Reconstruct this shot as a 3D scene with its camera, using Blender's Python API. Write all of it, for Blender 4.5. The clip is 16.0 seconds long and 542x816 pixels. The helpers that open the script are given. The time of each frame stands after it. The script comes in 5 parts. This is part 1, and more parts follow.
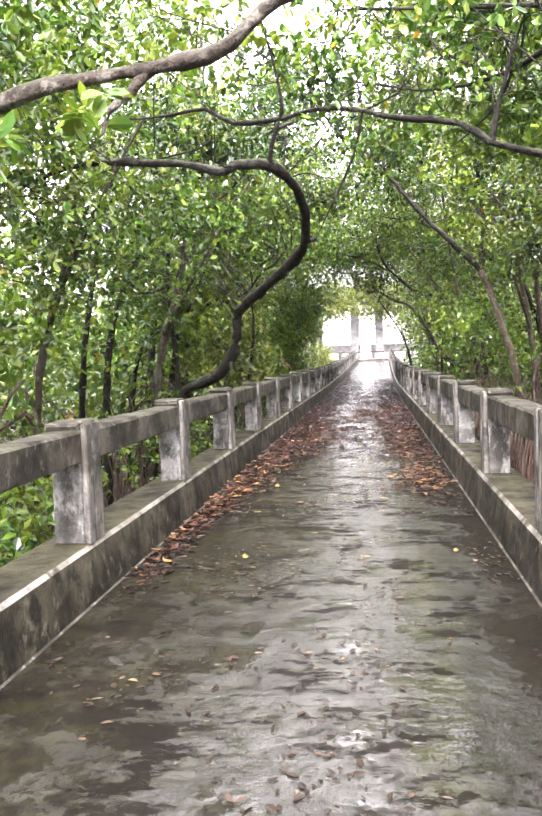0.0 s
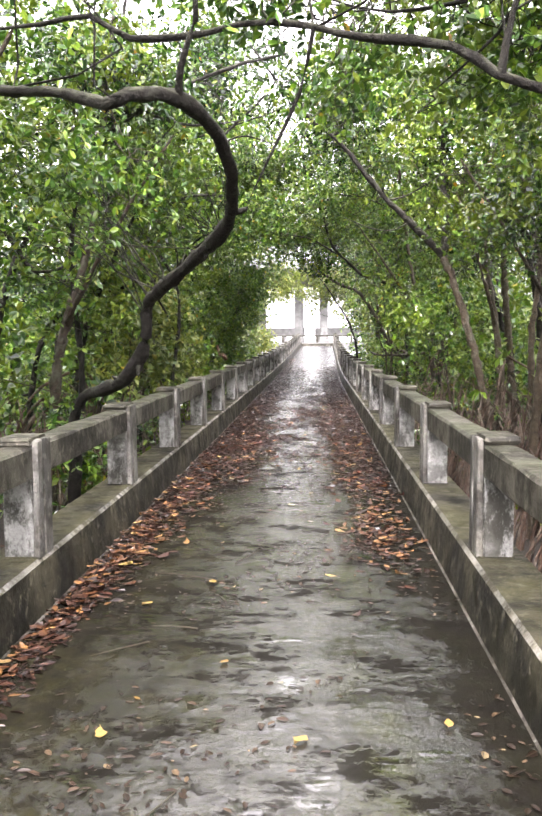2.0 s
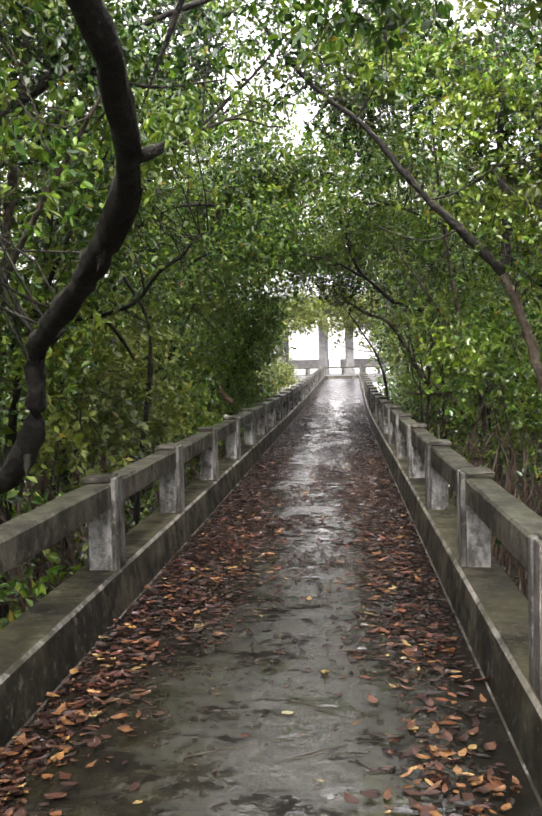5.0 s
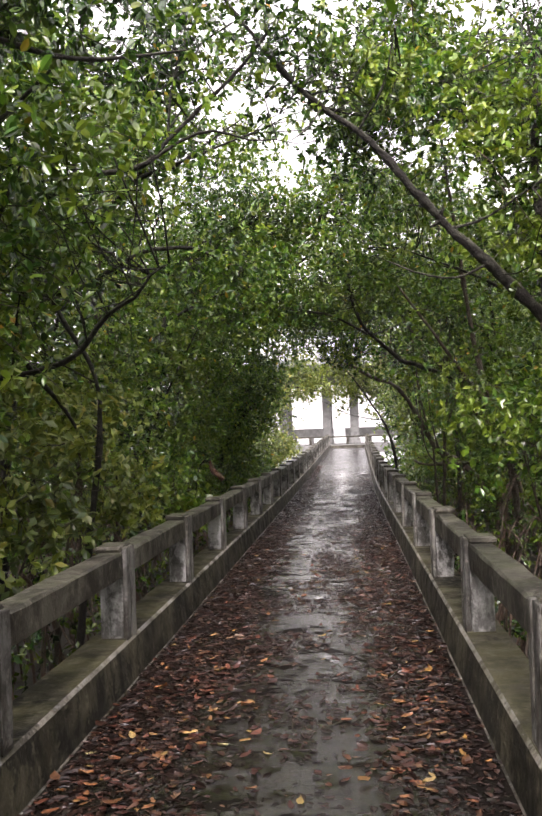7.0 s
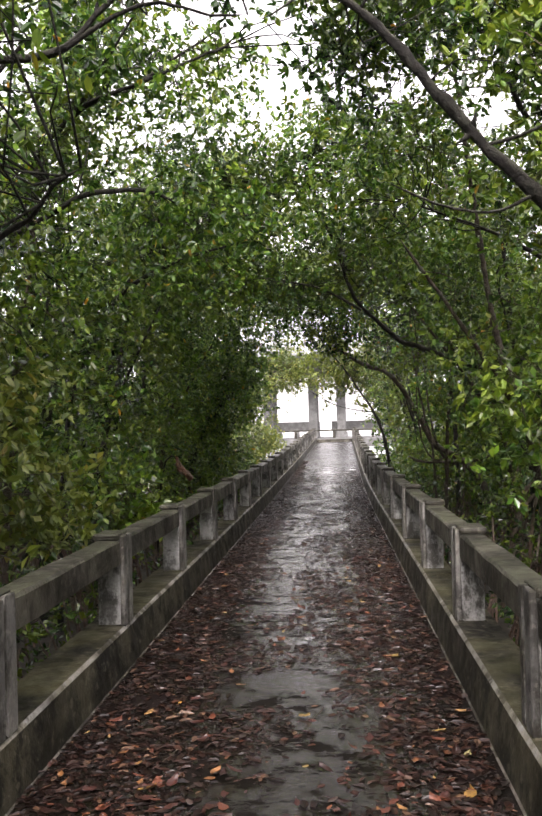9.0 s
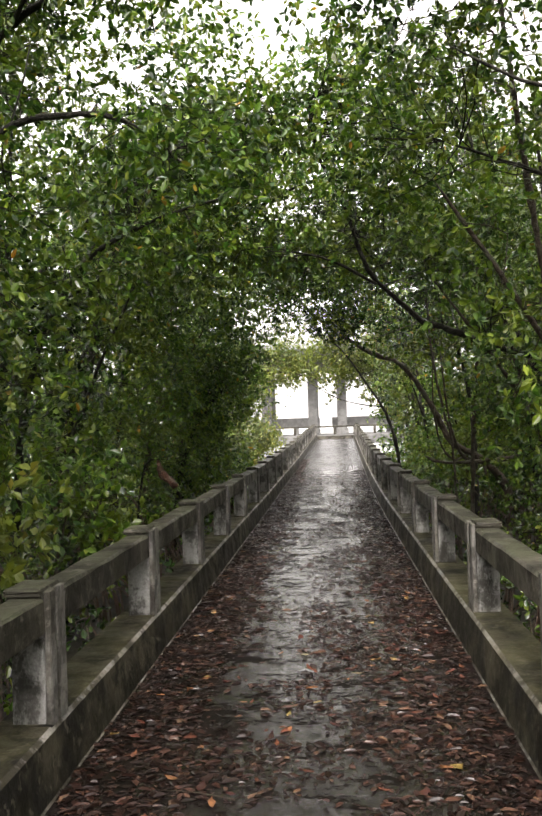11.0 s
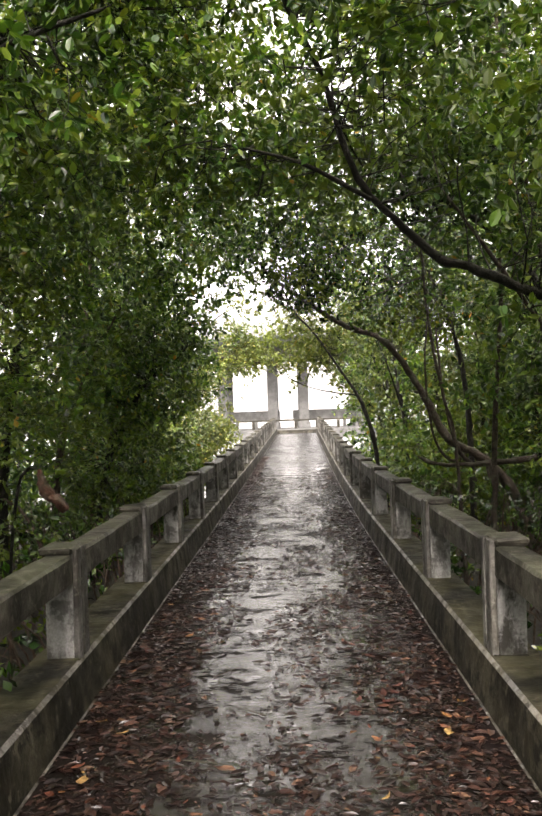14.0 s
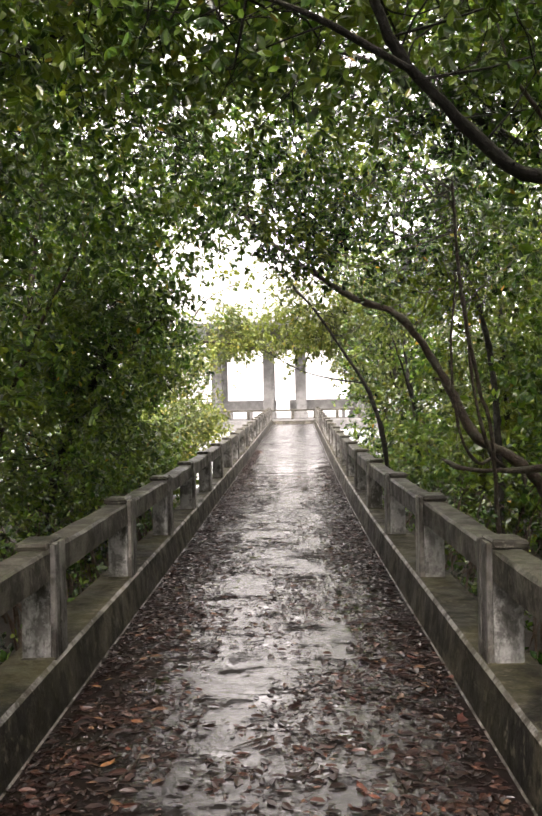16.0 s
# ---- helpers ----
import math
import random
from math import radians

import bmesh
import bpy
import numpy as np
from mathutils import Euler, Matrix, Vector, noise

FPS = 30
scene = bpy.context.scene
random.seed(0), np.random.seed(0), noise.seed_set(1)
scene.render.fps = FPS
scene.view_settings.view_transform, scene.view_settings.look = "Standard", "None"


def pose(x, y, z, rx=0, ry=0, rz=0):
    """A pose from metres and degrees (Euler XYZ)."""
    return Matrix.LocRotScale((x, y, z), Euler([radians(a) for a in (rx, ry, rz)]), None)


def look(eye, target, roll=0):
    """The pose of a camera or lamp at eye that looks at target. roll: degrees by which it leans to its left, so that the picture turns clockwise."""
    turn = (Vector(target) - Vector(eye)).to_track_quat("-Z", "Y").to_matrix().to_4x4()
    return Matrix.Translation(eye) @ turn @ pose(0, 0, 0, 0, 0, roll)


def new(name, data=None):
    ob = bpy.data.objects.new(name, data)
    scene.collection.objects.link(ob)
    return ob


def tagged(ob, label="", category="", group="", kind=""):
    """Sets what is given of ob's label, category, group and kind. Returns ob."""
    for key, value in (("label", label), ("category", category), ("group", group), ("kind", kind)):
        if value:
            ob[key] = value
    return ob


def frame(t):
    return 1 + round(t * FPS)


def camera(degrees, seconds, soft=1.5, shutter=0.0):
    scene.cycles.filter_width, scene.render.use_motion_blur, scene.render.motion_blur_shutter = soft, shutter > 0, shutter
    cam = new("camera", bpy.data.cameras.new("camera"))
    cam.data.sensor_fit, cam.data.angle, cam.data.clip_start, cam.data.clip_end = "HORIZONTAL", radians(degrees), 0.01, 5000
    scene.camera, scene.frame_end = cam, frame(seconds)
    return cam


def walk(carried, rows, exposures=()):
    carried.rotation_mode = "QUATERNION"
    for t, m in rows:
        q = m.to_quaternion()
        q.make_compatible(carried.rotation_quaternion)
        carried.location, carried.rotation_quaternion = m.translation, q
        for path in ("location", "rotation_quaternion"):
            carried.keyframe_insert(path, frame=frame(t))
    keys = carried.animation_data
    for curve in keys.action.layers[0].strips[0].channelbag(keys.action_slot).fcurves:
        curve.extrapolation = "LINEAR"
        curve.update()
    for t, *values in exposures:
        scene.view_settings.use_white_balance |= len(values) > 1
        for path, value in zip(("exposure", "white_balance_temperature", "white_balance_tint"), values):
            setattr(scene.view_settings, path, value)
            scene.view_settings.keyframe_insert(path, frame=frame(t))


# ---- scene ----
cam = camera(34.2, 16.0, soft=2.3)
PATH = [
    (0, (0.369, 0.168, 1.041), (0.138, 2.151, 0.93), -2.0),
    (0.5, (0.315, 0.606, 1.064), (0.162, 2.597, 0.941), -2.7),
    (1, (0.333, 1.071, 1.113), (0.217, 3.061, 0.944), -3.7),
    (1.5, (0.326, 1.577, 1.166), (0.223, 3.566, 0.979), -0.1),
    (2, (0.356, 2.053, 1.242), (0.254, 4.044, 1.081), -0.4),
    (2.5, (0.359, 2.486, 1.336), (0.193, 4.472, 1.171), -0.5),
    (3, (0.362, 2.972, 1.379), (0.18, 4.957, 1.216), -1.3),
    (3.5, (0.413, 3.477, 1.421), (0.202, 5.459, 1.262), -2.3),
    (4, (0.39, 3.999, 1.406), (0.228, 5.991, 1.311), -2.0),
    (4.5, (0.402, 4.498, 1.395), (0.262, 6.492, 1.326), -1.1),
    (4.7, (0.421, 4.691, 1.406), (0.266, 6.683, 1.311), -1.0),
    (6.8, (0.397, 6.597, 1.394), (0.233, 8.589, 1.436), -1.9),
    (7, (0.428, 6.793, 1.409), (0.258, 8.784, 1.475), -1.9),
    (7.5, (0.417, 7.269, 1.416), (0.211, 9.257, 1.49), -1.1),
    (8, (0.392, 7.724, 1.443), (0.21, 9.713, 1.538), -1.2),
    (8.5, (0.418, 8.188, 1.433), (0.225, 10.176, 1.526), -1.0),
    (9, (0.378, 8.696, 1.398), (0.239, 10.691, 1.448), -1.5),
    (9.2, (0.379, 8.859, 1.42), (0.254, 10.855, 1.452), -1.9),
    (11.3, (0.238, 10.849, 1.413), (0.1, 12.843, 1.46), -1.9),
    (11.5, (0.23, 11.109, 1.39), (0.109, 13.104, 1.471), -2.6),
    (12, (0.17, 11.562, 1.392), (0.083, 13.56, 1.457), -2.4),
    (12.5, (0.167, 12.093, 1.422), (0.082, 14.091, 1.462), -3.0),
    (13, (0.146, 12.628, 1.416), (0.133, 14.626, 1.494), -2.8),
    (13.5, (0.147, 13.138, 1.405), (0.119, 15.135, 1.512), -0.7),
    (14, (0.171, 13.718, 1.387), (0.127, 15.718, 1.412), -2.0),
    (14.5, (0.188, 14.258, 1.384), (0.205, 16.257, 1.425), -3.1),
    (15, (0.196, 14.785, 1.403), (0.107, 16.783, 1.452), -2.6),
    (15.5, (0.181, 15.341, 1.395), (0.149, 17.34, 1.392), -2.7),
    (16, (0.212, 15.915, 1.401), (0.173, 17.915, 1.402), -1.2),
]
EXPOSURES = [(0.0, 3.35, 6350, 23.5), (1.5, 3.07, 6400, 20), (2.5, 3.18, 6380, 20.5), (3.5, 3.15, 6420, 20.5), (4.5, 2.55, 6450, 18), (7.0, 2.07, 6600, 22), (9.0, 1.97, 6550, 20.5), (12.0, 2.06, 6900, 14), (14.0, 2.25, 6950, 17), (16.0, 2.5, 6950, 20)]
walk(cam, [(t, look(eye, target, roll)) for t, eye, target, roll in PATH], EXPOSURES)

# ---- world and sun: overcast after rain ----
SUN_ELEVATION, SUN_AZIMUTH = radians(40), radians(184)
world = bpy.data.worlds.new("overcast_sky")
scene.world = world
world.use_nodes = True
wn, wl = world.node_tree.nodes, world.node_tree.links
sky = wn.new("ShaderNodeTexSky")
sky.sky_type, sky.sun_disc = "NISHITA", False
sky.sun_elevation, sky.sun_rotation = SUN_ELEVATION, SUN_AZIMUTH
sky.air_density, sky.dust_density, sky.ozone_density = 1.0, 6.0, 1.0
pale = wn.new("ShaderNodeHueSaturation")
pale.inputs["Saturation"].default_value = 0.18
wl.new(sky.outputs[0], pale.inputs["Color"])
veil = wn.new("ShaderNodeMix")
veil.data_type = "RGBA"
veil.inputs[0].default_value = 0.55
veil.inputs[7].default_value = (5.7, 5.6, 5.4, 1)
wl.new(pale.outputs[0], veil.inputs[6])
wl.new(veil.outputs[2], wn["Background"].inputs["Color"])
wn["Background"].inputs["Strength"].default_value = 0.15
sun = new("sun", bpy.data.lights.new("sun", "SUN"))
sun.data.energy, sun.data.angle, sun.data.color = 1.5, radians(25), (1.0, 0.97, 0.92)
sun.matrix_world = look((0, 0, 40), (-40 * math.sin(SUN_AZIMUTH) / math.tan(SUN_ELEVATION), -40 * math.cos(SUN_AZIMUTH) / math.tan(SUN_ELEVATION), 0))


# ---- materials ----
def material(name):
    m = bpy.data.materials.new(name)
    m.use_nodes = True
    return m, m.node_tree.nodes, m.node_tree.links


def noise_node(n, l, scale, detail=4.0, rough=0.6, stretch=None, coords="Object"):
    tc = n.new("ShaderNodeTexCoord")
    t = n.new("ShaderNodeTexNoise")
    t.inputs["Scale"].default_value, t.inputs["Detail"].default_value, t.inputs["Roughness"].default_value = scale, detail, rough
    mp = n.new("ShaderNodeMapping")
    mp.inputs["Scale"].default_value = stretch or (1, 1, 1)
    l.new(tc.outputs[coords], mp.inputs[0])
    info = n.new("ShaderNodeObjectInfo")
    far = n.new("ShaderNodeMath")
    far.operation = "MULTIPLY"
    far.inputs[1].default_value = 60.0
    l.new(info.outputs["Random"], far.inputs[0])
    l.new(far.outputs[0], mp.inputs["Location"])
    l.new(mp.outputs[0], t.inputs["Vector"])
    return t.outputs["Fac"]


def ramp(n, l, fac, stops):
    r = n.new("ShaderNodeValToRGB")
    e = r.color_ramp.elements
    while len(e) < len(stops):
        e.new(0.5)
    for k, (p, c) in zip(e, stops):
        k.position = p
        k.color = (*c, 1) if len(c) == 3 else c
    l.new(fac, r.inputs[0])
    return r.outputs[0]


def grey(v):
    return (v, v, v)


def mixed(n, l, fac, a, b, mode="MIX"):
    m = n.new("ShaderNodeMix")
    m.data_type, m.blend_type = "RGBA", mode
    if isinstance(fac, float):
        m.inputs[0].default_value = fac
    else:
        l.new(fac, m.inputs[0])
    for s, v in ((m.inputs[6], a), (m.inputs[7], b)):
        if isinstance(v, tuple):
            s.default_value = (*v, 1)
        else:
            l.new(v, s)
    return m.outputs[2]


def bump(n, l, height, strength, distance, after=None):
    b = n.new("ShaderNodeBump")
    b.inputs["Strength"].default_value, b.inputs["Distance"].default_value = strength, distance
    l.new(height, b.inputs["Height"])
    if after:
        l.new(after, b.inputs["Normal"])
    return b.outputs[0]


def concrete(name, base, dark, moss, pale_paint=0.0, wet=0.45, mossy=0.6, speck=0.9):
    """Weathered damp concrete: blotches, dark runs, moss on what faces up, remains of pale limewash."""
    m, n, l = material(name)
    p = n["Principled BSDF"]
    blot = noise_node(n, l, 1.9, 6, 0.62)
    spots = noise_node(n, l, 5.0, 7, 0.66)
    fine = noise_node(n, l, 70.0, 4, 0.7)
    streak = noise_node(n, l, 9.0, 7, 0.7, (1.0, 1.0, 0.3))
    mossn = noise_node(n, l, 2.2, 7, 0.66)
    col = ramp(n, l, blot, [(0.44, dark), (0.51, tuple(0.4 * a + 0.6 * b for a, b in zip(base, dark))), (0.58, base)])
    if pale_paint:
        wash = noise_node(n, l, 8.0, 7, 0.78, (1.0, 1.0, 0.45))
        col = mixed(n, l, ramp(n, l, wash, [(0.44, grey(0)), (0.54, grey(pale_paint))]), col, (0.62, 0.62, 0.6))
    col = mixed(n, l, ramp(n, l, streak, [(0.5, grey(0)), (0.62, grey(0.25))]), col, dark)
    col = mixed(n, l, ramp(n, l, spots, [(0.51, grey(0)), (0.57, grey(speck))]), col, tuple(0.6 * a for a in dark))
    geo = n.new("ShaderNodeNewGeometry")
    xyz = n.new("ShaderNodeSeparateXYZ")
    l.new(geo.outputs["Normal"], xyz.inputs[0])
    flat = n.new("ShaderNodeMath")
    flat.operation = "MULTIPLY"
    l.new(ramp(n, l, xyz.outputs[2], [(0.3, grey(0.12)), (0.8, grey(1.0))]), flat.inputs[0])
    l.new(ramp(n, l, mossn, [(0.42, grey(0)), (0.6, grey(mossy))]), flat.inputs[1])
    col = mixed(n, l, flat.outputs[0], col, moss)
    col = mixed(n, l, ramp(n, l, fine, [(0.35, grey(0.5 * speck)), (0.6, grey(0.0))]), col, tuple(0.5 * a for a in dark))
    crust = noise_node(n, l, 16.0, 6, 0.72)
    col = mixed(n, l, ramp(n, l, crust, [(0.56, grey(0.0)), (0.62, grey(0.5 * speck))]), col, tuple(min(0.34, 2.2 * a + 0.03) for a in base))
    l.new(col, p.inputs["Base Color"])
    l.new(ramp(n, l, spots, [(0.4, grey(wet)), (0.65, grey(wet + 0.35))]), p.inputs["Roughness"])
    p.inputs["Specular IOR Level"].default_value = 0.25
    nb = bump(n, l, fine, 0.7, 0.004)
    nb = bump(n, l, spots, 0.8, 0.016, nb)
    l.new(nb, p.inputs["Normal"])
    return m


def wet_deck():
    """Old concrete after rain: dark damp blotches, algae, and a broken film of water that mirrors the sky."""
    m, n, l = material("wet_concrete_deck")
    p = n["Principled BSDF"]
    big = noise_node(n, l, 0.9, 6, 0.62)
    mid = noise_node(n, l, 3.6, 9, 0.76, (1.0, 0.8, 1.0))
    algae = noise_node(n, l, 2.1, 8, 0.72, (1.3, 0.6, 1.0))
    grit = noise_node(n, l, 13.0, 8, 0.78)
    fine = noise_node(n, l, 80.0, 4, 0.7)
    film = noise_node(n, l, 2.4, 8, 0.68, (1.2, 0.9, 1.0))
    ripple = noise_node(n, l, 4.5, 2, 0.5, (0.55, 1.9, 1.0))
    lumps = noise_node(n, l, 9.0, 3, 0.6, (0.8, 1.1, 1.0))
    tc = n.new("ShaderNodeTexCoord")
    xyz = n.new("ShaderNodeSeparateXYZ")
    l.new(tc.outputs["Object"], xyz.inputs[0])

    def between(value, a, b, c, d):
        """Rises from a to b and falls from c to d."""
        out = []
        for lo, hi in ((a, b), (d, c)):
            r = n.new("ShaderNodeMapRange")
            r.inputs["From Min"].default_value, r.inputs["From Max"].default_value = lo, hi
            l.new(value, r.inputs["Value"])
            out.append(r.outputs[0])
        k = n.new("ShaderNodeMath")
        k.operation = "MULTIPLY"
        l.new(out[0], k.inputs[0])
        l.new(out[1], k.inputs[1])
        return k.outputs[0]

    clot = noise_node(n, l, 7.0, 9, 0.8, (1.0, 0.7, 1.0))
    col = ramp(n, l, big, [(0.38, (0.009, 0.0078, 0.0032)), (0.5, (0.019, 0.0168, 0.0083)), (0.62, (0.034, 0.031, 0.018))])
    col = mixed(n, l, ramp(n, l, mid, [(0.47, grey(0.0)), (0.53, grey(0.9))]), col, (0.007, 0.006, 0.003))
    col = mixed(n, l, ramp(n, l, algae, [(0.5, grey(0.0)), (0.56, grey(0.85))]), col, (0.022, 0.02, 0.006))
    col = mixed(n, l, ramp(n, l, clot, [(0.52, grey(0.0)), (0.6, grey(0.6))]), col, (0.075, 0.07, 0.052))
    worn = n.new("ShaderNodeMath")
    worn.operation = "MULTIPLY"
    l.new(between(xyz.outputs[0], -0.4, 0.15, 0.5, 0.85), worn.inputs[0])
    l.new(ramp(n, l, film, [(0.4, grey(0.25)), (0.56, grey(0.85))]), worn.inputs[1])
    # near stretch of the middle painted paler: wet sheen put into the base colour
    near_sheen = n.new("ShaderNodeMath")
    near_sheen.operation = "MULTIPLY"
    l.new(worn.outputs[0], near_sheen.inputs[0])
    l.new(between(xyz.outputs[1], -9.0, -8.0, 8.0, 11.0), near_sheen.inputs[1])
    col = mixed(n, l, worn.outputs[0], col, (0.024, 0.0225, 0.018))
    col = mixed(n, l, near_sheen.outputs[0], col, (0.062, 0.06, 0.05))
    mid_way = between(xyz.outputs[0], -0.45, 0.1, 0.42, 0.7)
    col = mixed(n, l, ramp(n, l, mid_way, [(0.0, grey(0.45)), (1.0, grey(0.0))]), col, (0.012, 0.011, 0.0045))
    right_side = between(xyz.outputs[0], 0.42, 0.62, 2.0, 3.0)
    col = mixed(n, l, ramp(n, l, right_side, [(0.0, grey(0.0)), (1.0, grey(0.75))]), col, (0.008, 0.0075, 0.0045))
    weed = n.new("ShaderNodeMath")
    weed.operation = "MULTIPLY"
    l.new(between(xyz.outputs[0], 0.4, 0.5, 0.58, 0.68), weed.inputs[0])
    l.new(ramp(n, l, algae, [(0.45, grey(0.0)), (0.55, grey(0.9))]), weed.inputs[1])
    col = mixed(n, l, weed.outputs[0], col, (0.026, 0.027, 0.0065))
    crack = ramp(n, l, noise_node(n, l, 1.3, 5, 0.6, (1.0, 0.55, 1.0)), [(0.494, grey(0.0)), (0.499, grey(0.8)), (0.501, grey(0.8)), (0.506, grey(0.0))])
    col = mixed(n, l, crack, col, (0.004, 0.0035, 0.002))
    col = mixed(n, l, ramp(n, l, grit, [(0.42, grey(0.85)), (0.52, grey(0))]), col, (0.009, 0.007, 0.005))
    rot = n.new("ShaderNodeMath")
    rot.operation = "MULTIPLY"
    l.new(between(xyz.outputs[1], 8.5, 11.0, 34.0, 39.0), rot.inputs[0])
    l.new(ramp(n, l, mid, [(0.4, grey(0.95)), (0.58, grey(0.4))]), rot.inputs[1])
    col = mixed(n, l, rot.outputs[0], col, (0.011, 0.006, 0.006))
    ridge = ramp(n, l, noise_node(n, l, 3.6, 10, 0.8, (0.75, 1.2, 1.0)), [(0.42, grey(1.0)), (0.48, grey(0.0))])
    col = mixed(n, l, ramp(n, l, ridge, [(0.0, grey(0.0)), (1.0, grey(0.8))]), col, (0.006, 0.005, 0.0035))
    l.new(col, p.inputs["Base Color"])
    p.inputs["Roughness"].default_value = 0.8
    p.inputs["Specular IOR Level"].default_value = 0.08
    dip = n.new("ShaderNodeMath")
    dip.operation = "MULTIPLY_ADD"
    dip.inputs[1].default_value = 0.28
    l.new(between(xyz.outputs[0], -0.65, 0.1, 0.6, 0.95), dip.inputs[0])
    l.new(film, dip.inputs[2])
    broken = n.new("ShaderNodeMath")
    broken.operation = "MULTIPLY_ADD"
    broken.inputs[1].default_value = 0.8
    l.new(clot, broken.inputs[0])
    l.new(dip.outputs[0], broken.inputs[2])
    flood = n.new("ShaderNodeMath")
    flood.operation = "MULTIPLY_ADD"
    flood.inputs[1].default_value = 0.2
    l.new(between(xyz.outputs[1], 33.0, 38.0, 90.0, 91.0), flood.inputs[0])
    l.new(broken.outputs[0], flood.inputs[2])
    rough_far = n.new("ShaderNodeMath")
    rough_far.operation = "MAXIMUM"
    l.new(ramp(n, l, between(xyz.outputs[1], 33.0, 37.0, 90.0, 91.0), [(0.0, grey(0.0)), (1.0, grey(0.26))]), rough_far.inputs[1])
    l.new(mixed(n, l, ridge, ramp(n, l, flood.outputs[0], [(0.88, grey(0.04)), (1.0, grey(0.45)), (1.1, grey(1.0))]), grey(0.04)), p.inputs["Coat Weight"])
    l.new(ramp(n, l, flood.outputs[0], [(0.86, grey(0.3)), (0.98, grey(0.14)), (1.1, grey(0.06)), (1.25, grey(0.04))]), rough_far.inputs[0])
    l.new(rough_far.outputs[0], p.inputs["Coat Roughness"])
    p.inputs["Coat IOR"].default_value = 2.0
    nb = bump(n, l, fine, 0.4, 0.002)
    nb = bump(n, l, grit, 0.8, 0.012, nb)
    nb = bump(n, l, mid, 0.7, 0.03, nb)
    l.new(nb, p.inputs["Normal"])
    cb = bump(n, l, ripple, 0.6, 0.007)
    rough_water = n.new("ShaderNodeMath")
    rough_water.operation = "MULTIPLY"
    l.new(lumps, rough_water.inputs[0])
    l.new(ramp(n, l, film, [(0.42, grey(1.0)), (0.6, grey(0.15))]), rough_water.inputs[1])
    l.new(bump(n, l, rough_water.outputs[0], 0.8, 0.011, cb), p.inputs["Coat Normal"])
    return m


def leaf_material(name, tones, translucency=0.35, rough=0.45, gloss=0.7):
    """Leathery leaves: tone varies from leaf to leaf; light passes through the blade."""
    m, n, l = material(name)
    p = n["Principled BSDF"]
    geo = n.new("ShaderNodeNewGeometry")
    col = ramp(n, l, geo.outputs["Random Per Island"], tones)
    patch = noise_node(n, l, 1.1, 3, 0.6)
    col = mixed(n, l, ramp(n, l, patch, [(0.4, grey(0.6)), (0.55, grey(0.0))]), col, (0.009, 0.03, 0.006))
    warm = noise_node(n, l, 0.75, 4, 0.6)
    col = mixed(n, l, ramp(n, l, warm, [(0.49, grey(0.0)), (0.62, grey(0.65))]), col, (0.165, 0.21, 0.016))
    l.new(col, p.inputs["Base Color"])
    p.inputs["Roughness"].default_value = rough
    p.inputs["Specular IOR Level"].default_value = gloss
    tr = n.new("ShaderNodeBsdfTranslucent")
    lit = n.new("ShaderNodeHueSaturation")
    lit.inputs["Value"].default_value = 1.35
    l.new(mixed(n, l, 0.6, col, (0.9, 1.0, 0.4), "MULTIPLY"), lit.inputs["Color"])
    l.new(lit.outputs[0], tr.inputs["Color"])
    ad = n.new("ShaderNodeMixShader")
    ad.inputs[0].default_value = translucency
    l.new(p.outputs[0], ad.inputs[1])
    l.new(tr.outputs[0], ad.inputs[2])
    l.new(ad.outputs[0], n["Material Output"].inputs["Surface"])
    return m


def bark_material(name, dark, light, lichen):
    m, n, l = material(name)
    p = n["Principled BSDF"]
    grain = noise_node(n, l, 22.0, 6, 0.75)
    blot = noise_node(n, l, 9.0, 6, 0.7)
    col = ramp(n, l, grain, [(0.35, dark), (0.7, light)])
    col = mixed(n, l, ramp(n, l, blot, [(0.52, grey(0)), (0.6, grey(0.8))]), col, lichen)
    geo = n.new("ShaderNodeNewGeometry")
    xyz = n.new("ShaderNodeSeparateXYZ")
    l.new(geo.outputs["Normal"], xyz.inputs[0])
    up = n.new("ShaderNodeMath")
    up.operation = "MULTIPLY"
    l.new(ramp(n, l, xyz.outputs[2], [(0.0, grey(0.0)), (0.7, grey(1.0))]), up.inputs[0])
    l.new(ramp(n, l, noise_node(n, l, 6.0, 7, 0.75), [(0.44, grey(0.0)), (0.56, grey(0.75))]), up.inputs[1])
    col = mixed(n, l, up.outputs[0], col, (0.085, 0.088, 0.06))
    l.new(col, p.inputs["Base Color"])
    p.inputs["Roughness"].default_value = 0.65
    p.inputs["Specular IOR Level"].default_value = 0.2
    l.new(bump(n, l, blot, 0.9, 0.04, bump(n, l, grain, 1.0, 0.02)), p.inputs["Normal"])
    return m


